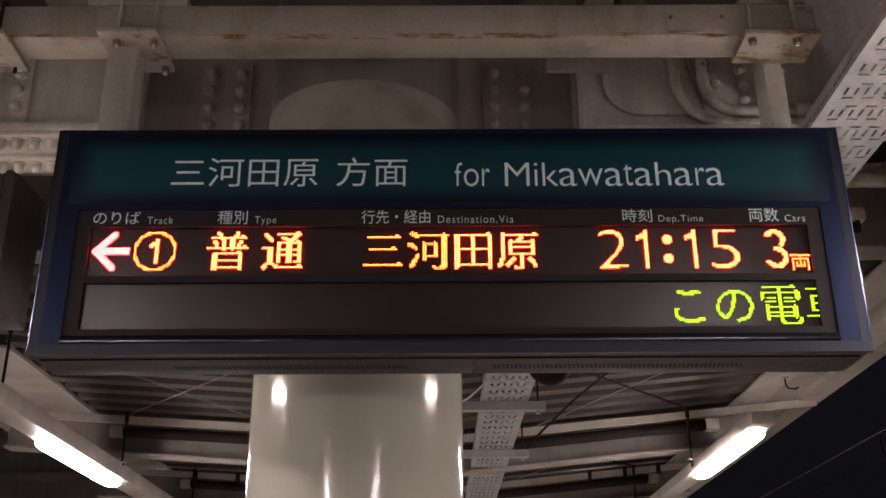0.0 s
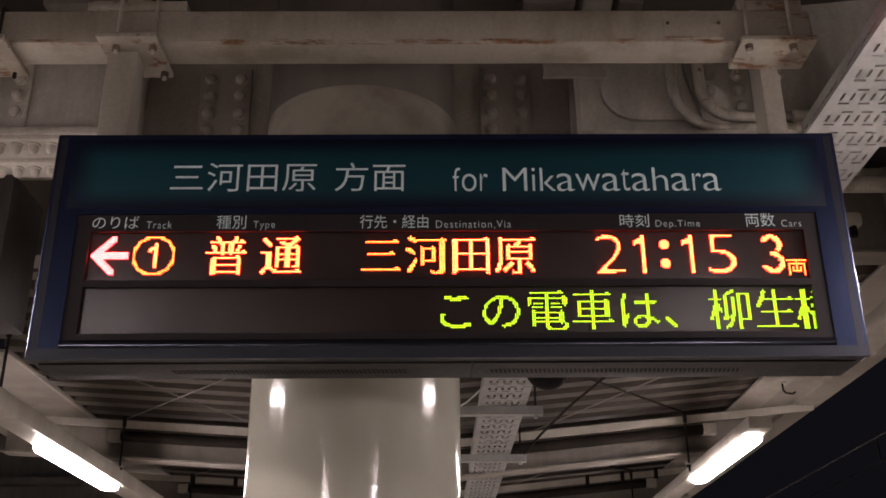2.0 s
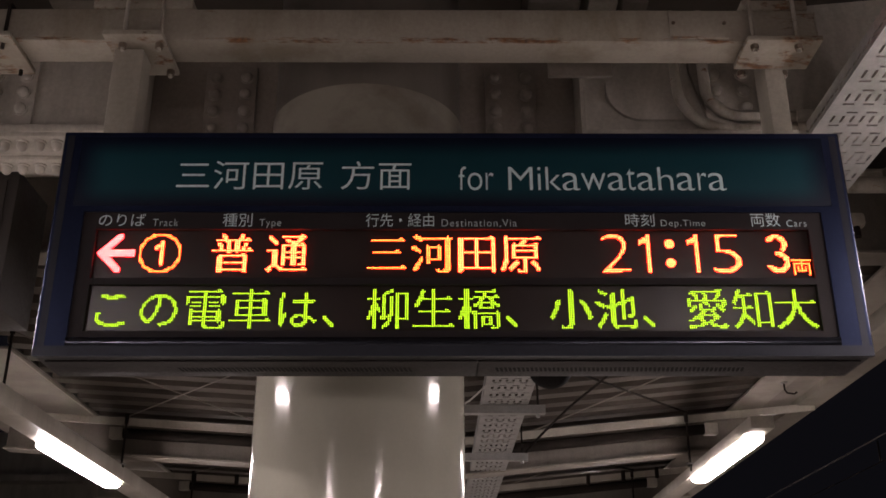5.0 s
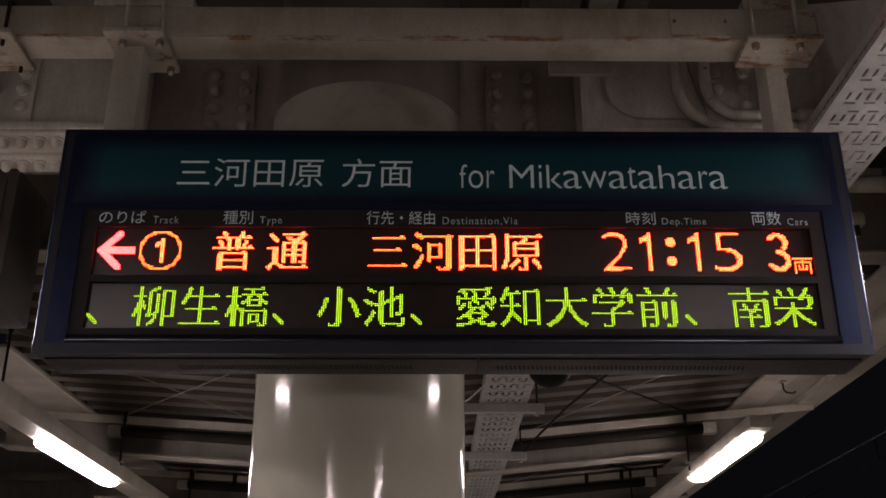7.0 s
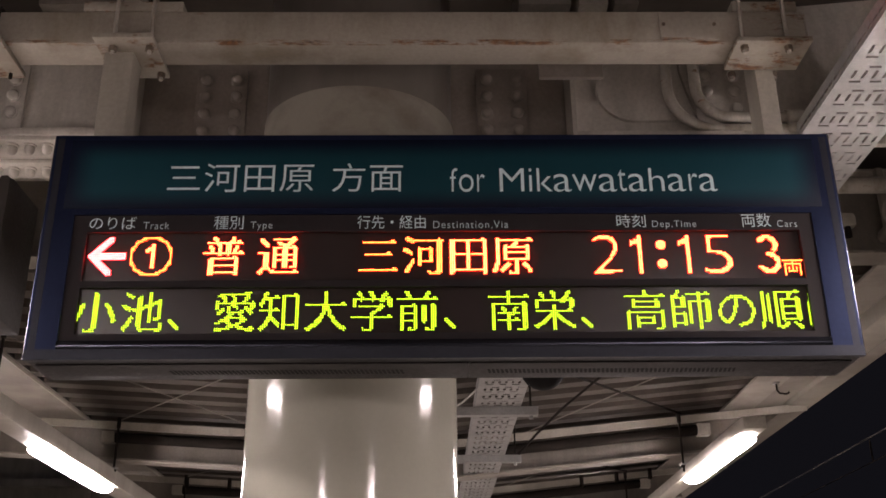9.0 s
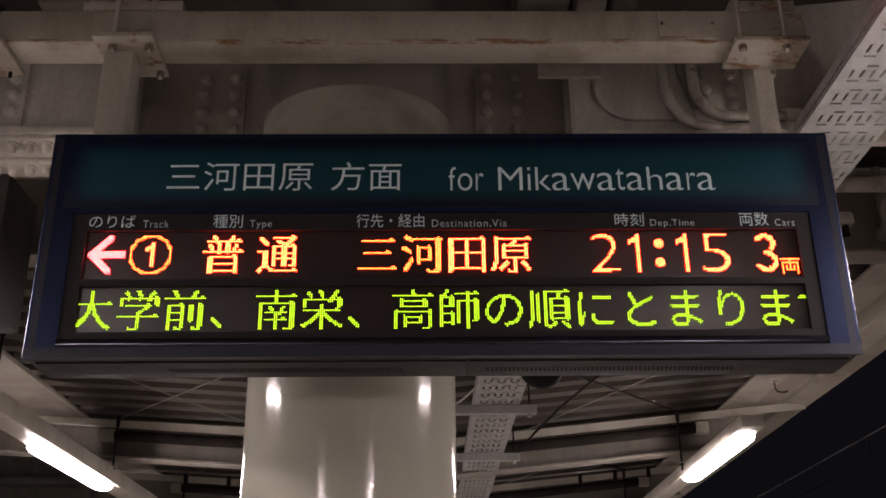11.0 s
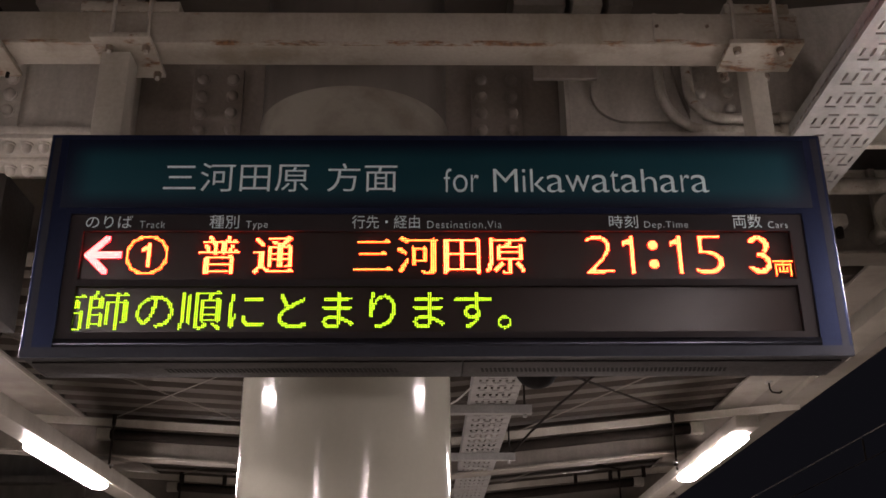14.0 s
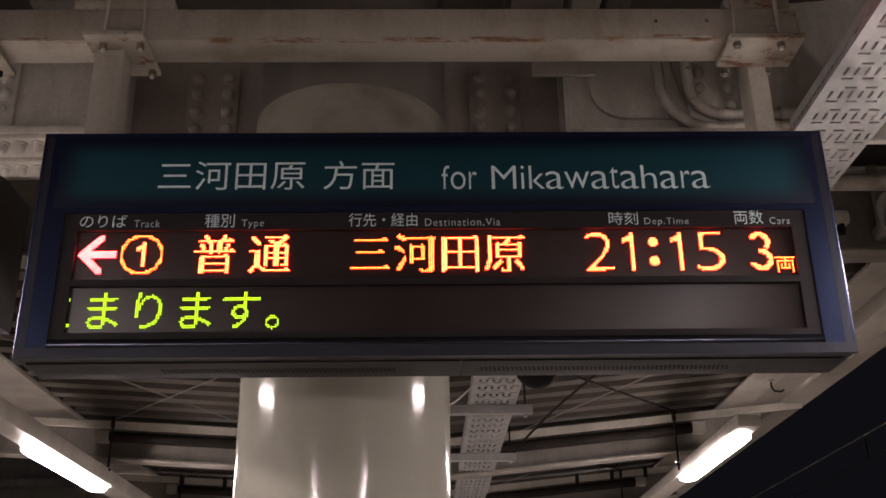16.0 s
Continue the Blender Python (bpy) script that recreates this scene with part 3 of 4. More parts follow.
grotesque("for", 0.012, 0.0905, 2.6435, 0.0575, -0.0013, header)
grotesque("Mikawatahara", 0.124, 0.614, 2.6435, 0.0575, -0.0013, header)
for row in (("三河田原", -0.620, -0.294, 2.644, 2.715), ("方面", -0.252, -0.094, 2.644, 2.715)):
    lettering(*row, -0.0013, header)
for row in (("のりば", -0.783, -0.681, 2.556, 2.586), ("Track", -0.664, -0.608, 2.556, 2.573), ("種別", -0.510, -0.445, 2.555, 2.587),
            ("Type", -0.429, -0.381, 2.5515, 2.573), ("行先・経由", -0.194, -0.043, 2.555, 2.587), ("Destination,Via", -0.026, 0.140, 2.553, 2.573),
            ("時刻", 0.381, 0.446, 2.556, 2.587), ("Dep.Time", 0.460, 0.558, 2.5518, 2.572), ("両数", 0.660, 0.725, 2.556, 2.589), ("Cars", 0.739, 0.783, 2.556, 2.572)):
    lettering(*row, 0.0029, display)

# ---------------------------------------------------------------- lit diodes
SS = 8


def glyph_mask(body, w, h, em):
    """The outline of a character as a fine mask, SS samples to a diode; em: its full square, else its own box."""
    v, f = text_mesh(body, -0.024 if body.isascii() else 0.0)
    if em:
        lo, span = np.array([0.0, -0.12]), np.array([1.0, 1.0])
    else:
        lo = v.min(0)
        span = np.maximum(v.max(0) - lo, 1e-4)
    p = (v - lo) / span * np.array([w, h]) * SS
    mask = np.zeros((h * SS, w * SS), bool)
    yy, xx = np.mgrid[0:h * SS, 0:w * SS] + 0.5
    for t in f:
        a, b, c = p[t]
        x0, y0 = np.maximum(np.floor(np.min(p[t], 0)).astype(int), 0)
        x1, y1 = np.minimum(np.ceil(np.max(p[t], 0)).astype(int) + 1, (w * SS, h * SS))
        if x1 <= x0 or y1 <= y0:
            continue
        X, Y = xx[y0:y1, x0:x1], yy[y0:y1, x0:x1]
        d = [(q[0] - o[0]) * (Y - o[1]) - (q[1] - o[1]) * (X - o[0]) for o, q in ((a, b), (b, c), (c, a))]
        mask[y0:y1, x0:x1] |= ((d[0] >= 0) & (d[1] >= 0) & (d[2] >= 0)) | ((d[0] <= 0) & (d[1] <= 0) & (d[2] <= 0))
    return mask


def raster(body, w, h, em=True, wide=0.0, level=0.45):
    """Diodes lit by a plain character."""
    mask = glyph_mask(body, w, h, em)
    m = mask.copy()
    for s in range(1, int(round(wide * SS)) + 1):
        m[:, :-s] |= mask[:, s:]
    return m.reshape(h, SS, w, SS).mean((1, 3)) > level


def brush_raster(body, w=24, h=24, stem=0.35, low=2.9):
    """Diodes lit by a character in the display's brush style: level bars one diode thin, stems and slanted strokes two wide, a tick at each bar's end."""
    mask = glyph_mask(body, w, h, True)
    solid = np.zeros_like(mask)
    bars = np.zeros((h, w), int)
    runs = []
    for x in range(w * SS):
        d = np.diff(np.concatenate(([0], mask[:, x].astype(int), [0])))
        runs.append(list(zip(np.nonzero(d == 1)[0], np.nonzero(d == -1)[0])))

    def middle(x, c):
        """The centre of the thin run nearest to height c in column x."""
        if not 0 <= x < w * SS:
            return None
        near = [(a + b) / 2 for a, b in runs[x] if b - a < low * SS and abs((a + b) / 2 - c) < 1.1 * SS]
        return min(near, key=lambda m: abs(m - c)) if near else None
    for x in range(w * SS):
        for a, b in runs[x]:
            c = (a + b) / 2
            ends = [m for m in (middle(x - SS, c), middle(x + SS, c)) if m is not None]
            level = b - a < low * SS and ends and max(abs(m - c) for m in ends) < 0.16 * SS
            if level:
                c = (c + sum(ends)) / (1 + len(ends))
                bars[min(h - 1, int(c / SS)), x // SS] += 1
            else:
                solid[a:b, x] = True
    m = solid.copy()
    for s in range(1, int(round(stem * SS)) + 1):
        m[:, s:] |= solid[:, :-s]
    out = (m.reshape(h, SS, w, SS).mean((1, 3)) > 0.46) | (bars >= SS * 0.5)
    tick = out.copy()
    for j in range(h - 1):
        i = 0
        while i < w:
            e = i
            while e < w and out[j, e]:
                e += 1
            if e - i >= 8 and not out[j + 1, max(i, e - 4):min(w, e + 1)].any():
                tick[j + 1, e - 3:e - 1] = True
            i = max(e, i + 1)
    return tick


def dots_mesh(cells, mat):
    """Small capped diodes, one for each lit place at (x, z): a bright face on a body whose deeper glow imitates bloom.
    """
    n, r = 8, PITCH * 0.42
    vs, fs = [], []
    for x, z in cells:
        o = len(vs)
        for q, y in ((r, 0.0015), (r, -0.0003), (0.68 * r, -0.0009)):
            vs += [(x + q * math.cos(k * math.tau / n), y, z + q * math.sin(k * math.tau / n)) for k in range(n)]
        for c in (0, n):
            fs += [(o + c + k, o + c + (k + 1) % n, o + c + n + (k + 1) % n, o + c + n + k) for k in range(n)]
        fs.append(tuple(o + 2 * n + k for k in range(n)))
    me = bpy.data.meshes.new("led_character")
    me.from_pydata(vs, [], fs)
    me.materials.append(mat)
    me.materials.append(RIMS[mat])
    me.polygons.foreach_set("material_index", [0 if k % (2 * n + 1) == 2 * n else 1 for k in range(len(fs))])
    return me


LED_Y = 0.0122


def character(grid, mat):
    """A mesh of the lit diodes of a grid."""
    h, w = grid.shape
    jj, ii = np.nonzero(grid)
    return dots_mesh([((i + 0.5 - w / 2) * PITCH, (j + 0.5 - h / 2) * PITCH) for j, i in zip(jj, ii)], mat)


def lit(grid, x, z, mat, label="lit orange character"):
    """A fixed lit character centred at x, z."""
    return tagged(shared("led_character", character(grid, mat), leds, (x, LED_Y, z), label=label), kind="stuff")


Z1 = 2.4955
for ch, x, mat in (("普", -0.4855, LED_ORANGE), ("通", -0.3655, LED_ORANGE), ("三", -0.1445, LED_AMBER),
                   ("河", -0.0475, LED_AMBER), ("田", 0.0505, LED_ORANGE), ("原", 0.1485, LED_ORANGE)):
    lit(brush_raster(ch), x, Z1, mat)
for ch, x, w in (("2", 0.357, 15), ("5", 0.601, 15)):
    lit(raster(ch, w, 22, False), x, Z1, LED_ORANGE)


def drawn(test, w, h, x, z, mat, label):
    cells = [((i + 0.5 - w / 2) * PITCH, (j + 0.5 - h / 2) * PITCH) for j in range(h) for i in range(w)
             if test(i + 0.5 - w / 2, j + 0.5 - h / 2)]
    return tagged(shared("led_character", dots_mesh(cells, mat), leds, (x, LED_Y, z), label=label), kind="stuff")


drawn(lambda a, b: (abs(b) < 1.6 and a > -9) or (a < 3.5 and 0 <= a + 10.2 - abs(b) < 4.3 and abs(b) < 11.2), 20, 24, -0.7395, Z1, LED_RED, "lit red arrow")
drawn(lambda a, b: 10.1 < math.hypot(a, b) < 11.5, 24, 24, -0.6435, Z1, LED_AMBER, "lit amber ring")
drawn(lambda a, b: (0 < a < 2 and abs(b) < 7) or (-3 < a <= 0 and 3.2 <= b - 0.6 * a < 5.6), 6, 16, -0.6435, Z1, LED_ORANGE, "lit orange numeral")
for x in (0.421, 0.5275):
    drawn(lambda a, b: (0.5 < a < 3.5 and abs(b) < 11) or (-3.5 < a <= 0.5 and 6.2 <= b - 0.4 * a < 8.8), 8, 22, x, Z1, LED_ORANGE, "lit orange numeral")
drawn(lambda a, b: (abs(math.hypot(a, b - 5.3) - 4.5) < 1.25 and (a > -0.6 or b > 7.2) and (a > 3.3 or b > 2)) or
      (abs(math.hypot(a, b + 5.0) - 4.9) < 1.25 and (a > -0.6 or b < -7.0)), 14, 22, 0.7125, Z1, LED_ORANGE, "lit orange numeral")
drawn(lambda a, b: b == 4 or (b == 2 and abs(a) < 5) or (b < 2 and 3.5 < abs(a) < 5) or (abs(a) < 0.6 and b > -2) or (b == -2 and abs(a) < 3) or (-2 < b < 1 and 1.5 < abs(a) < 2.6), 11, 9,
      0.763, 2.463, LED_AMBER, "small lit amber character")
drawn(lambda a, b: math.hypot(a, abs(b) - 5.5) < 2.3, 5, 18, 0.4765, Z1, LED_ORANGE, "lit orange colon")

MESSAGE = "この電車は、柳生橋、小池、愛知大学前、南栄、高師の順にとまります。"
Z2 = 2.3665
scrolling = []
made = {}
for ch in MESSAGE:
    if ch not in made:
        made[ch] = character(raster(ch, 24, 24) if ch in "このはにとまりす、。" else brush_raster(ch), LED_GREEN)
    scrolling.append(tagged(shared("led_character", made[ch], board, (0.838, 0.05, Z2), label="lit green character"), kind="stuff"))

# ---------------------------------------------------------------- cable trays, conduits


def tray_sheet(bm, x0, x1, y0, y1, z, slot):
    """A tray floor with punched slots, open where the slots are."""
    step, period = 0.0258, 0.109
    xs, ys = {x0, x1}, {y0, y1}
    holes = []
    first = math.ceil((y0 + 0.053 + 0.06) / period)
    for j in range(first, int((y1 + 0.053 - 0.06) / period) + 1):
        yc = j * period - 0.053
        for i in range(int((x1 - x0 - 0.03) / step) + 1):
            cx = x0 + 0.028 + i * step
            if cx + slot < x1 - 0.004:
                holes.append((cx - slot / 2, cx + slot / 2, yc - 0.016, yc + 0.016))
            for side, odd in ((0.033, 0), (-0.033, 1)):
                if i % 2 == odd and cx + 0.028 < x1 - 0.002:
                    holes.append((cx, cx + 0.0285, yc + side - slot / 2, yc + side + slot / 2))
    for a, b, c, d in holes:
        xs |= {round(a, 4), round(b, 4)}
        ys |= {round(c, 4), round(d, 4)}
    xs, ys = sorted(xs), sorted(ys)
    open_cells = set()
    ix, iy = {round(x, 4): k for k, x in enumerate(xs)}, {round(y, 4): k for k, y in enumerate(ys)}
    for a, b, c, d in holes:
        for i in range(ix[round(a, 4)], ix[round(b, 4)]):
            for j in range(iy[round(c, 4)], iy[round(d, 4)]):
                open_cells.add((i, j))
    grid = {}

    def vert(i, j):
        if (i, j) not in grid:
            grid[i, j] = bm.verts.new((xs[i], ys[j], z))
        return grid[i, j]
    for i in range(len(xs) - 1):
        for j in range(len(ys) - 1):
            if (i, j) not in open_cells:
                bm.faces.new((vert(i, j), vert(i + 1, j), vert(i + 1, j + 1), vert(i, j + 1)))
    ex = bmesh.ops.extrude_face_region(bm, geom=list(bm.faces))
    bmesh.ops.translate(bm, verts=[e for e in ex["geom"] if isinstance(e, bmesh.types.BMVert)], vec=(0, 0, 0.0016))
    bmesh.ops.recalc_face_normals(bm, faces=bm.faces)
    return bm


def tray(x0, x1, y0, y1, z, h, slot, label):
    t = thing("cable_tray", ((x0 + x1) / 2, (y0 + y1) / 2, z), label, "cable tray", "cable trays")
    part("tray_floor", tray_sheet(bmesh.new(), x0, x1, y0, y1, z, slot), GALV, t, smooth=False)
    for x in (x0, x1):
        s = 1 if x == x1 else -1
        bm = bmesh.new()
        # side wall with a row of slots: two strips and the bridges between them
        a, b = sorted((x, x + s * 0.0016))
        box(bm, a, b, y0, y1, z - 0.0002, z + 0.012)
        box(bm, a, b, y0, y1, z + 0.020, z + h)
        k = int((y1 - y0) / 0.031)
        for i in range(k):
            y = y0 + 0.031 * i
            box(bm, a, b, y, y + 0.010, z + 0.012, z + 0.020)
        box(bm, min(x, x - s * 0.010), max(x, x - s * 0.010), y0, y1, z + h, z + h + 0.0016)
        part("side_rail", bm, GALV, t, smooth=False)
    return t


tray(0.160, 0.352, 0.86, 9.5, 2.700, 0.05, 0.0105, "galvanised perforated cable tray along the canopy")
tray(0.973, 1.198, -1.6, 0.95, 2.985, 0.045, 0.0066, "galvanised perforated cable tray beside the board")


def tray_support(x0, x1, y, z, top):
    s = thing("tray_support", ((x0 + x1) / 2, y, z), "galvanised strut channel on threaded rods under the tray", "bracket", "tray supports")
    part("channel", boxes((x0, x1, y - 0.02, y + 0.02, z - 0.036, z - 0.034), (x0, x1, y - 0.02, y - 0.018, z - 0.034, z), (x0, x1, y + 0.018, y + 0.02, z - 0.034, z)), GALV, s)
    for x in (x0 + 0.03, x1 - 0.03):
        part("threaded_rod", rod(bmesh.new(), (x, y, z - 0.045), (x, y, top), 0.0045), DARK_STEEL, s)
        part("nut", rod(bmesh.new(), (x, y, z - 0.050), (x, y, z - 0.0365), 0.009, 6), GALV, s)


tray_support(0.02, 0.425, 2.19, 2.698, 2.93)
tray_support(0.05, 0.437, 3.19, 2.698, 2.93)


def conduit(x, r_bend, z, y, far, rad):
    """A pipe that comes down the web and bends away beside the flange."""
    pts = [(x, y, 3.40), (x, y, z + r_bend)]
    pts += [(x + r_bend * (1 - math.cos(a)), y, z + r_bend * (1 - math.sin(a))) for a in [k * math.pi / 20 for k in range(1, 11)]]
    pts.append((far, y, z))
    t = thing("conduit", (x, y, z), "painted steel conduit bending along the girder", "conduit", "conduits at the girder")
    part("pipe", sweep(bmesh.new(), pts, rad), CONDUIT, t)
    part("coupling", rod(bmesh.new(), (far - 0.035, y, z), (far + 0.012, y, z), rad * 1.3, 14), CONDUIT, t)


conduit(0.632, 0.130, 3.023, 0.392, 0.985, 0.0150)
conduit(0.711, 0.095, 3.060, 0.392, 0.985, 0.0160)
solo("cable", sweep(bmesh.new(), [(0.672, 0.418, 3.40), (0.676, 0.414, 3.22), (0.690, 0.412, 3.15), (0.705, 0.412, 3.10), (0.714, 0.414, 3.075)], 0.0032, 8), DARK_CREAM,
     "thin grimy cable clipped between the conduits", "cable", at=(0.69, 0.41, 3.1))

# ---------------------------------------------------------------- dark board beyond the girder
dark = thing("hanging_sign_cabinet", (-1.6, 0.72, 2.58), "dark unlit sign cabinet hanging under the girder", "sign cabinet")
part("cabinet_body", boxes((-2.15, -1.238, 0.592, 0.825, 2.580, 2.992), bev=0.006), DARK_BOX, dark)
part("front_panel", boxes((-2.12, -1.268, 0.586, 0.5915, 2.610, 2.962), bev=0.002), DARK_BOX, dark)

# ---------------------------------------------------------------- canopy
VX, VZ = 0.056, 2.865      # valley of the canopy
VS_LEFT, VS_RIGHT = 0.0655, 0.0985   # its two slopes


def canopy_z(x):
    return VZ + (VS_RIGHT if x > VX else VS_LEFT) * abs(x - VX)


def deck_half(x0, x1):
    """One slope of the folded steel deck, ribs running across the platform."""
    bm = bmesh.new()
    y, rows = 1.36, []
    while y < 13:
        for dy, dz in ((0.0, 0.12), (0.07, 0.12), (0.09, 0.03), (0.18, 0.03)):
            rows.append((y + dy, dz))
        y += 0.20
    top = []
    for x in (x0, x1):
        top.append([bm.verts.new((x, a, canopy_z(x) + 0.03 + b)) for a, b in rows])
    for i in range(len(rows) - 1):
        bm.faces.new((top[0][i], top[1][i], top[1][i + 1], top[0][i + 1]))
    ex = bmesh.ops.extrude_face_region(bm, geom=list(bm.faces))
    bmesh.ops.translate(bm, verts=[e for e in ex["geom"] if isinstance(e, bmesh.types.BMVert)], vec=(0, 0, 0.004))
    bmesh.ops.recalc_face_normals(bm, faces=bm.faces)
    return bm


deck = thing("ceiling", (VX, 6, 3.0), "folded steel canopy deck with ribs across the platform", "canopy roof", kind="structure")
part("deck_slope", deck_half(-1.9945, VX), DECK, deck, smooth=False)
part("deck_slope", deck_half(VX, 1.70), DECK, deck, smooth=False)


def sloped(bm, x0, x1, y0, y1, dz0, dz1):
    """A bar that follows the canopy's slope, split at the valley."""
    for a, b in ((x0, min(x1, VX)), (max(x0, VX), x1)):
        if b > a:
            prism(bm, [(a, y0, canopy_z(a) + dz0), (b, y0, canopy_z(b) + dz0), (b, y0, canopy_z(b) + dz1), (a, y0, canopy_z(a) + dz1)], (0, y1 - y0, 0))
    return bm


def cross_beam(y):
    b = thing("cross_beam", (VX, y, VZ), "cream steel canopy beam rising from the valley to both edges", "beam", "canopy beams", "structure")
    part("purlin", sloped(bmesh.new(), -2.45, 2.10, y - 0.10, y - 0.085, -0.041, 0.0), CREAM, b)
    part("web", sloped(bmesh.new(), -2.45, 1.78, y + 0.02, y + 0.028, -0.185, 0.02), DARK_CREAM, b)
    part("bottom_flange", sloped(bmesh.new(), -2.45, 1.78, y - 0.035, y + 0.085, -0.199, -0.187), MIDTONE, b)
    bm = bmesh.new()
    for x0, x1 in ((-1.835, VX), (VX, 1.50)):
        rod(bm, (x0, y - 0.05, canopy_z(x0) - 0.078), (x1, y - 0.05, canopy_z(x1) - 0.078), 0.029, 14)
    part("drain_pipe", bm, DARK_STEEL, b, "dark pipe along the beam")
    for x in (-1.74, -1.44, 1.05, 1.30, 1.54) if y > 5 else ():
        z = canopy_z(x)
        part("pipe_clip", boxes((x - 0.013, x + 0.013, y - 0.122, y - 0.1005, z - 0.062, z + 0.014), bev=0.003), DARK_STEEL, b, "dark pipe clip")
    for x in (-1.815, 1.51):
        part("bracket", boxes((x - 0.036, x + 0.036, y - 0.082, y - 0.02, canopy_z(x) - 0.112, canopy_z(x) - 0.050), bev=0.003), CREAM, b)


for y in (3.7, 5.4, 7.1, 8.8, 10.5):
    cross_beam(y)


end = thing("canopy_end_beam", (0.4, 1.29, 3.0), "cream steel beam closing the near end of the canopy", "beam", kind="structure")
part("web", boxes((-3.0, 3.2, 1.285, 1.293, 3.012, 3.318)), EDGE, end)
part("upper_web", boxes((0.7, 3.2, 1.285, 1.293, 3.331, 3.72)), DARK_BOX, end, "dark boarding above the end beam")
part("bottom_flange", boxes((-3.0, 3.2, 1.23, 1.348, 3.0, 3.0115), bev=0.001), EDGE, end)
part("top_flange", boxes((-3.0, 3.2, 1.23, 1.348, 3.3185, 3.33), bev=0.001), CREAM, end)
for x in (-2.3, -1.35, 1.30, 1.72, 2.25):
    part("stiffener", boxes((x - 0.004, x + 0.004, 1.235, 1.2845, 3.012, 3.318)), DARK_CREAM, end)
for z, r in ((3.235, 0.030),):
    solo("conduit", rod(bmesh.new(), (0.9, 1.17, z), (3.2, 1.17, z), r, 16), CONDUIT, "painted conduit along the canopy end beam", "conduit", at=(0.9, 1.17, z))


horn = thing("horn_loudspeaker", (1.60, 1.2, 3.10), "pale round horn loudspeaker mounted on the canopy end beam", "loudspeaker")
bm = bmesh.new()
rings = []
for r, y in ((0.034, 1.225), (0.036, 1.19), (0.05, 1.15), (0.078, 1.11), (0.088, 1.095), (0.088, 1.09), (0.080, 1.093), (0.045, 1.14), (0.03, 1.17)):
    rings.append([bm.verts.new((1.600 + r * math.cos(k * math.tau / 28), y, 3.085 + r * math.sin(k * math.tau / 28))) for k in range(28)])
for a, b in zip(rings, rings[1:]):
    for k in range(28):
        bm.faces.new((a[k], a[(k + 1) % 28], b[(k + 1) % 28], b[k]))
bm.faces.new(rings[-1])
bm.faces.new(rings[0])
bmesh.ops.recalc_face_normals(bm, faces=bm.faces)
part("bell", bm, MIDTONE, horn)
part("neck", rod(bmesh.new(), (1.600, 1.18, 3.085), (1.600, 1.283, 3.085), 0.03, 14), MIDTONE, horn)
part("strut", boxes((1.57, 1.595, 1.2, 1.228, 3.10, 3.32), bev=0.002), MIDTONE, horn)
outlet = thing("junction_box", (1.445, 1.26, 3.12), "small pale junction box with a dark cable outlet", "junction box")
part("box_body", boxes((1.402, 1.486, 1.225, 1.284, 3.105, 3.160), bev=0.018), CREAM, outlet)
part("cable_outlet", rod(bmesh.new(), (1.452, 1.25, 3.07), (1.452, 1.25, 3.108), 0.014, 12), DARK_STEEL, outlet)


def brace(a, b, mat=EDGE, r=0.0034, label="thin cream steel bracing rod under the canopy deck"):
    bm = bmesh.new()
    p, q = (a[0], a[1], canopy_z(a[0]) + 0.005), (b[0], b[1], canopy_z(b[0]) + 0.005)
    rod(bm, p, q, r, 8)
    solo("brace_rod", bm, mat, label, "brace", "canopy bracing", at=p)


for dy in (0, 1.7, 3.4):
    brace((-0.56, 2.0 + dy), (-1.80, 3.66 + dy))
    brace((-1.86, 2.02 + dy), (-0.93, 3.66 + dy))
    brace((0.285, 2.02 + dy), (1.37, 3.56 + dy), DARK_STEEL, 0.006, "dark steel bracing rod under the canopy deck")
    brace((1.46, 2.0 + dy), (0.49, 3.66 + dy))

# unseen roof, added for its bounced light and to close the place overhead
high = thing("ceiling", (-0.2, -4, 3.75), "unseen dark roof deck added over the near platform to bounce light", "canopy roof", kind="structure")
part("deck", boxes((-3.2, 2.6, -13, 1.36, 3.74, 3.76)), DECK, high)

ZE = 3.055
left_edge = thing("canopy_edge", (-2.4, 6, ZE), "smooth cream steel edge beam of the canopy", "edge beam", kind="structure")
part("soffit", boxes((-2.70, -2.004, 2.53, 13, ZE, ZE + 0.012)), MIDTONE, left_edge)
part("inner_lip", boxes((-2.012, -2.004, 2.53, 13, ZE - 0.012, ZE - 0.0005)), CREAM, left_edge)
# added plate, coloured dark to stand for the shade in the gap
part("gap_shade_plate", boxes((-2.003, -1.995, 2.53, 13, ZE + 0.0125, ZE + 0.2)), DARK_STEEL, left_edge)
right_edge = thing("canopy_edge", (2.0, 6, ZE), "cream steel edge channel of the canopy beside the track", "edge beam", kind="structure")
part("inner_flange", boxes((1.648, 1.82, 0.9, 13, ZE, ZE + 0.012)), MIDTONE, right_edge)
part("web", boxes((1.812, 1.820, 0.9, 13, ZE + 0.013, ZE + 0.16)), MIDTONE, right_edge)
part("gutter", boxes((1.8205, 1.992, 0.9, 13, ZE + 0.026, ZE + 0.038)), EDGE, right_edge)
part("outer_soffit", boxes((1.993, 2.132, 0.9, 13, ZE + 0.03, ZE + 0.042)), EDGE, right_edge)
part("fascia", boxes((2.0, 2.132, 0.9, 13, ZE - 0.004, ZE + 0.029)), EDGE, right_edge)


# ---------------------------------------------------------------- lamps on their raceways


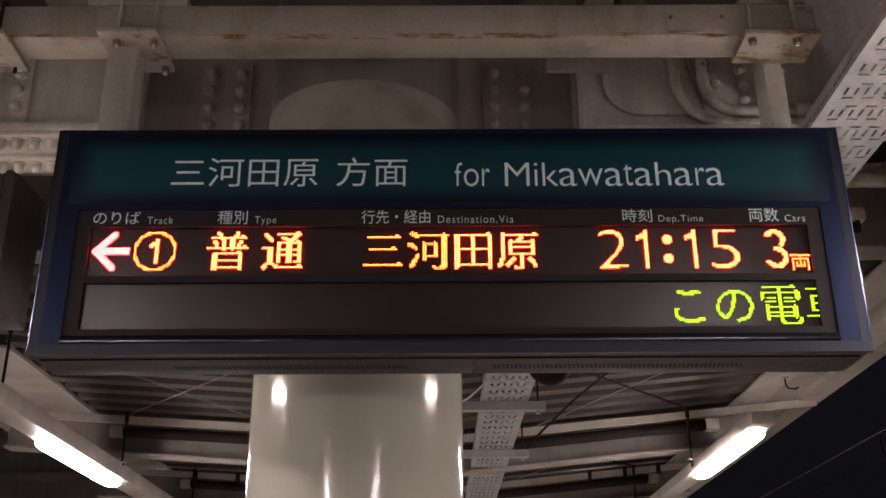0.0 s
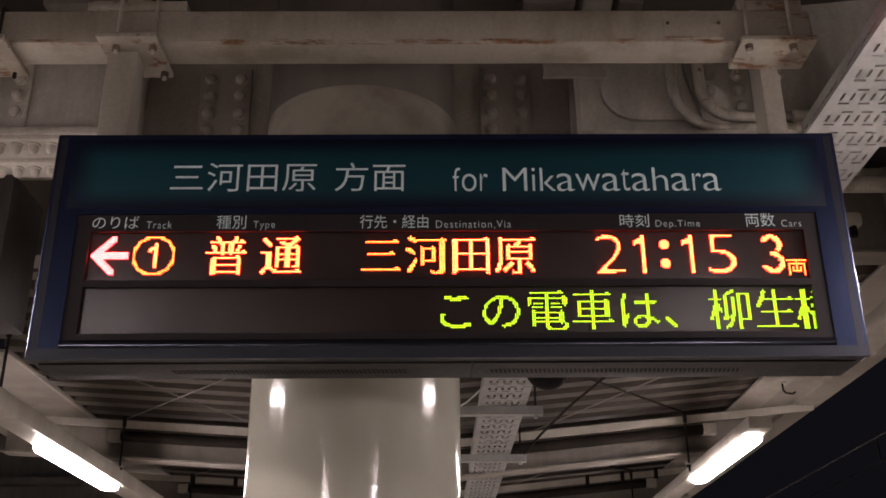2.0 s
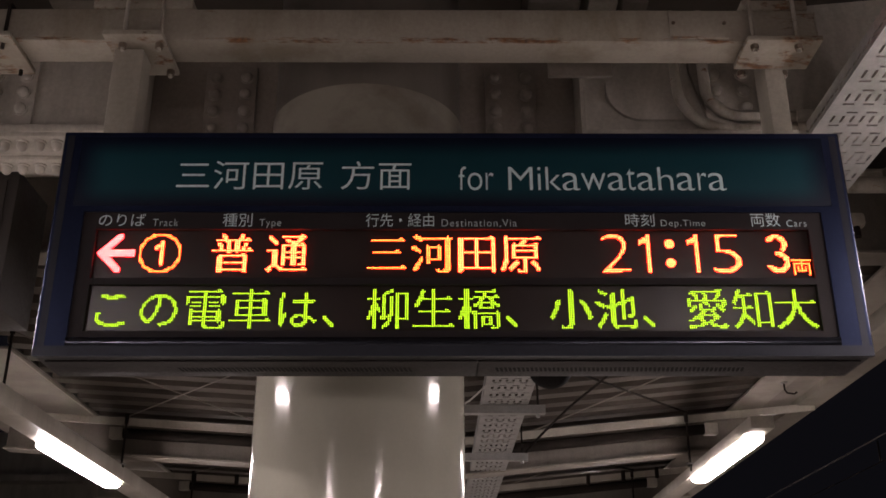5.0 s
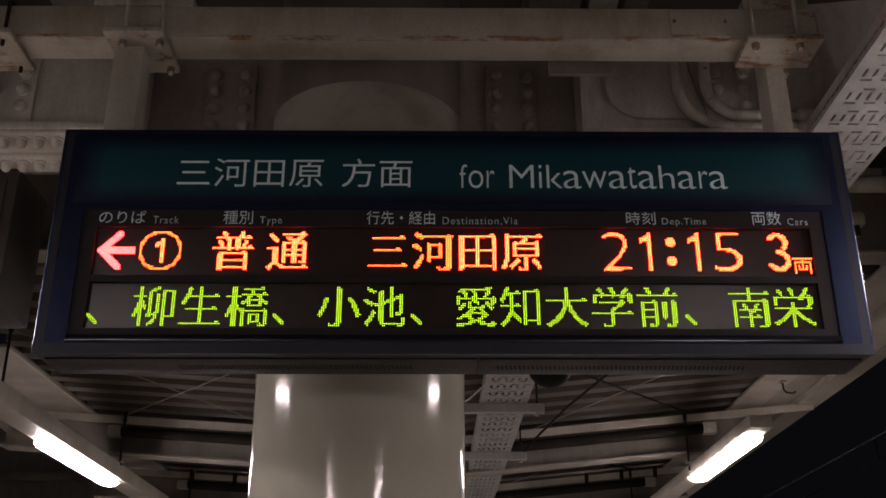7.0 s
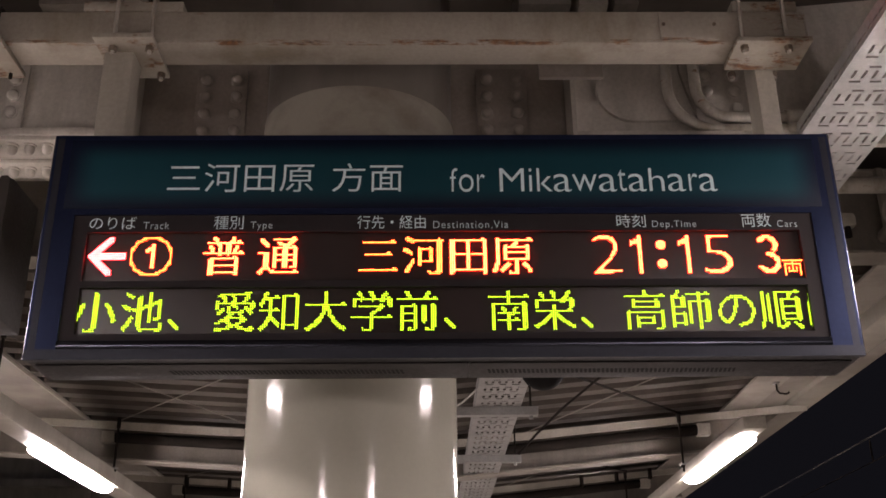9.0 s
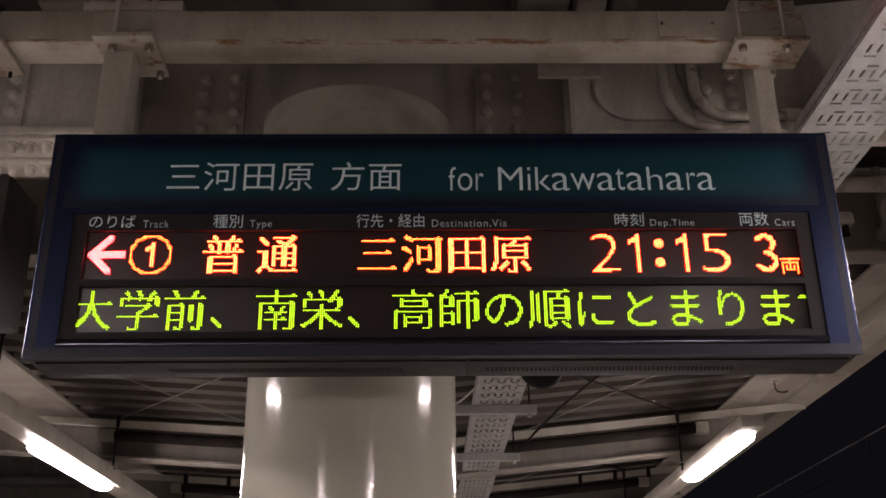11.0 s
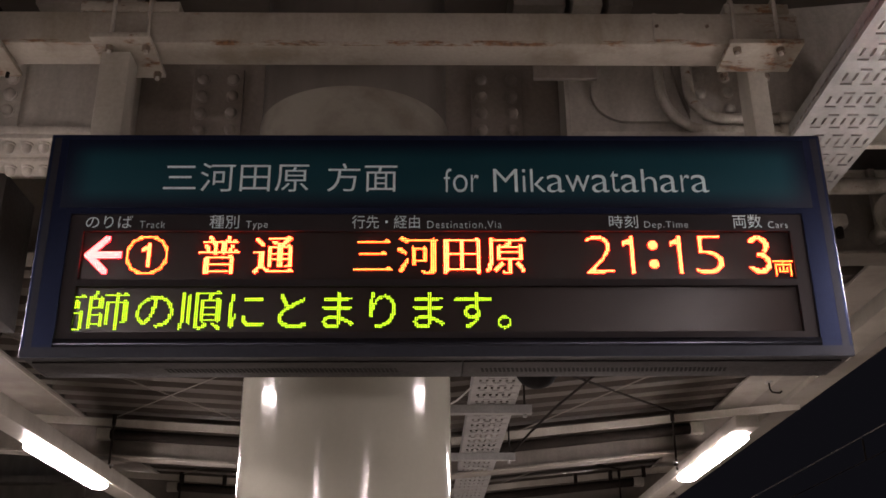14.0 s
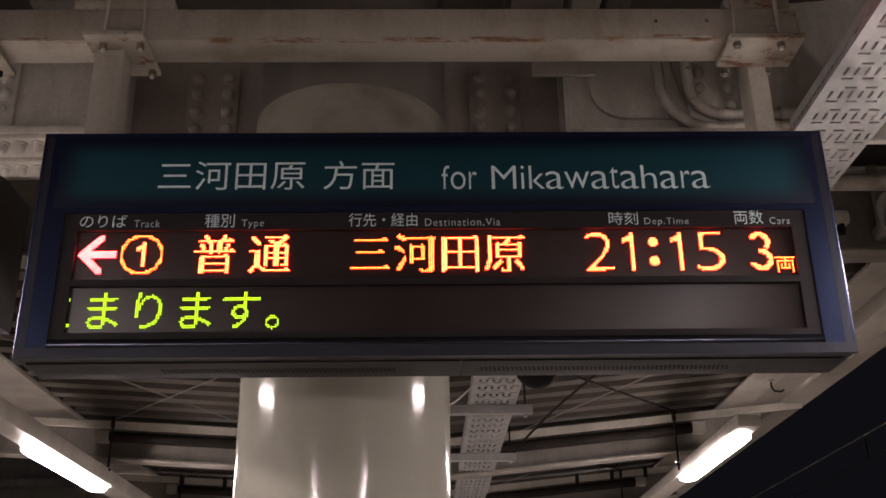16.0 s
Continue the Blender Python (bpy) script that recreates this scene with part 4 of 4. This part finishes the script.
def lamp(x, y):
    """A tube fitting with a rounded glowing diffuser under a white tray."""
    l = thing("tube_lamp", (x, y, 2.66), "lit white tube lamp fitting under a steel raceway", "lamp", "canopy lamps")
    part("fitting", boxes((x - 0.0493, x + 0.0493, y - 0.515, y + 0.515, 2.6397, 2.652)), LAMP_BODY, l)
    bm = bmesh.new()
    rings = []
    for k in range(25):
        e = max(0.0, abs(k - 12) - 8) / 4
        f = math.sqrt(max(0.0, 1 - e * e)) * 0.98 + 0.02
        yy = y + math.copysign((0.475 + 0.085 * e) if abs(k - 12) >= 8 else 0.475 * abs(k - 12) / 8, k - 12)
        rings.append([bm.verts.new((x + 0.0530 * f * math.cos(a), yy, 2.6395 - 0.024 * f * math.sin(a))) for a in [j * math.pi / 12 for j in range(13)]])
    for a, b in zip(rings, rings[1:]):
        for j in range(12):
            bm.faces.new((a[j], a[j + 1], b[j + 1], b[j]))
        bm.faces.new((a[12], a[0], b[0], b[12]))
    bmesh.ops.recalc_face_normals(bm, faces=bm.faces)
    part("diffuser", bm, LAMP, l, "glowing white diffuser")
    return l


for x in (-1.80, 1.415):
    rw = thing("lamp_raceway", (x, 3, 2.67), "cream steel raceway carrying lamps under the canopy", "raceway", "lamp raceways", "structure")
    for y0, y1 in (((-12, 12),) if x < 0 else ((-12, 1.4), (2.43, 12))):
        part("channel", boxes((x - 0.052, x + (0.052 if x > 0 else 0.066), y0, y1, 2.653 + (0.004 if x > 0 else -0.021), 2.712), bev=0.003), CREAM, rw)
    for y in (1.95, 3.55, 5.25, 6.95) if x < 0 else (3.55, 5.25, 6.95):
        u = x + (-0.06 if x > 0 else 0.060 if y > 3 else 0.035)
        part("hanger_rod", rod(bmesh.new(), (u, y, 2.675), (u, y, canopy_z(u) + 0.01), 0.006), DARK_STEEL, rw)
        part("rod_head", rod(bmesh.new(), (u, y, canopy_z(u) - 0.045), (u, y, canopy_z(u) + 0.012), 0.011, 8), DARK_STEEL, rw)
        part("nut", rod(bmesh.new(), (u, y, 2.700), (u, y, 2.711), 0.015, 6), DARK_STEEL, rw)
        part("clamp", boxes((min(u, x) - 0.02, max(u, x) + 0.02, y - 0.015, y + 0.015, 2.7125, 2.720), bev=0.001), GALV, rw)
    dz = -0.021 if x < 0 else 0.004
    first = lamp(x, 3.10)
    first.location.z += dz
    # the lamps at -9.6 and -6.4 are unseen, added to brighten front faces
    for y in (-9.6, -6.4, -3.3, -0.04, 6.2, 9.3):
        copy_thing(first, pose(x, y, 2.66 + dz))

# ---------------------------------------------------------------- small fittings under the canopy
tie = solo("hanging_cable", sweep(bmesh.new(), [(0.425, 3.17, 2.70), (0.50, 3.05, 2.77), (0.62, 2.85, 2.86), (0.80, 2.55, 2.96)], 0.006, 8), DARK_STEEL,
           "black cable running from the tray bracket to the deck", "cable", at=(0.425, 3.17, 2.7))
solo("cable", sweep(bmesh.new(), [(0.060, 1.93, 2.632), (0.096, 1.90, 2.646), (0.130, 1.90, 2.676), (0.158, 1.90, 2.703)], 0.0038, 8), LAMP_BODY,
     "short white cable tied to the side of the tray", "cable", at=(0.10, 1.9, 2.65))
clip = thing("cable_clip", (1.79, 3.15, 3.05), "small dark cable clip hanging from the canopy edge", "clip")
part("hook", sweep(bmesh.new(), [(1.775, 3.12, 3.055), (1.775, 3.12, 3.015), (1.79, 3.13, 3.0), (1.83, 3.14, 2.998), (1.845, 3.14, 3.008)], 0.005, 8), DARK_STEEL, clip)
part("saddle", boxes((1.76, 1.79, 3.10, 3.14, 3.046, 3.0545), bev=0.002), GALV, clip)
dome = thing("dome_camera", (0.40, 1.72, 2.96), "small dark dome camera under the canopy deck", "camera")
bm = bmesh.new()
bmesh.ops.create_uvsphere(bm, u_segments=20, v_segments=12, radius=0.088, matrix=Matrix.Translation((0.40, 1.72, 2.735)))
part("dome", bm, DOME, dome)
part("stem", rod(bmesh.new(), (0.40, 1.72, 2.79), (0.40, 1.72, 2.95), 0.02, 12), DARK_STEEL, dome)

# ---------------------------------------------------------------- dim building beyond the far end of the left track
far = thing("station_building", (-9, 17, -1.1), "dim brown station wall with a ledge beyond the track", "building")
part("wall", boxes((-20, -3.6, 17, 17.3, -1.1, 5.9)), CREAM, far)
part("ledge", boxes((-20, -3.6, 16.7, 16.999, 4.95, 5.08)), CREAM, far)

# ---------------------------------------------------------------- overhead line in the dark
solo("overhead_wire", sweep(bmesh.new(), [(4.0, -20, 3.66), (4.0, 5, 3.66), (4.0, 30, 3.66)], 0.0055, 8), EDGE, "dark overhead wire along the track", "wire", kind="structure", at=(4, 0, 3.6))
contact = solo("overhead_wire", sweep(bmesh.new(), [(4.0, -20, 3.44), (4.0, 5, 3.44), (4.0, 30, 3.44)], 0.005, 8), DARK_STEEL, "thin dark contact wire under the overhead wire", "wire", kind="structure", at=(4, 0, 3.44))
part("dropper", rod(bmesh.new(), (4.0, 7.24, 3.44), (4.0, 7.24, 3.635), 0.009, 6), DARK_STEEL, contact)


# ---------------------------------------------------------------- what moves
def motions():
    """The green message runs from one end of the window to the other behind the frame, and is stowed inside the housing."""
    edge = 0.8375
    beats = np.array([-4.0, 0.0, 1.5, 3.5, 7.0, 9.0, 12.5, 16.0, 22.0])
    shift = np.array([1.450, 0.461, 0.090, -0.405, -1.281, -1.779, -2.650, -3.512, -4.990])
    base = world_place(board)

    def tick(t):
        return round(t * FPS) / FPS
    for k, ob in enumerate(scrolling):
        def x_at(t):
            return float(np.interp(t, beats, shift)) + (k + 0.5) * CELL

        def when(x):
            return float(np.interp((k + 0.5) * CELL - x, -shift, beats))
        t_in = tick(when(edge))
        t_out = tick(when(-edge))
        deep_in, deep_out = 0.034 + 0.0036 * k, 0.034 + 0.0036 * (len(scrolling) - k)
        rows = []
        if t_in > 0:
            rows += [(t_in - 0.4, x_at(t_in), deep_in), (t_in - 0.2, x_at(t_in), LED_Y + 0.010)]
        run = [t_in, t_in + 1 / FPS] + [tick(t_in + 0.5 * j) for j in range(1, 14) if t_in + 0.5 * j < t_out - 0.2] + [t_out - 1 / FPS, t_out]
        rows += [(t, x_at(t), LED_Y) for t in run]
        rows += [(t_out + 0.2, x_at(t_out), LED_Y + 0.010), (t_out + 0.4, x_at(t_out), deep_out)]
        keep = [r for r in rows if 0 < r[0] < 16]
        for t in (0.0, 16.0):
            if t <= rows[0][0]:
                keep.append((t, *rows[0][1:]))
            elif t >= rows[-1][0]:
                keep.append((t, *rows[-1][1:]))
            elif t_in <= t <= t_out:
                keep.append((t, x_at(t), LED_Y))
            else:
                near = min(rows, key=lambda r: abs(r[0] - t))
                keep.append((t, *near[1:]))
        keep.sort()
        walk(ob, [(t, Matrix.Translation(Vector((x, y, Z2)) - base)) for t, x, y in keep])


motions()
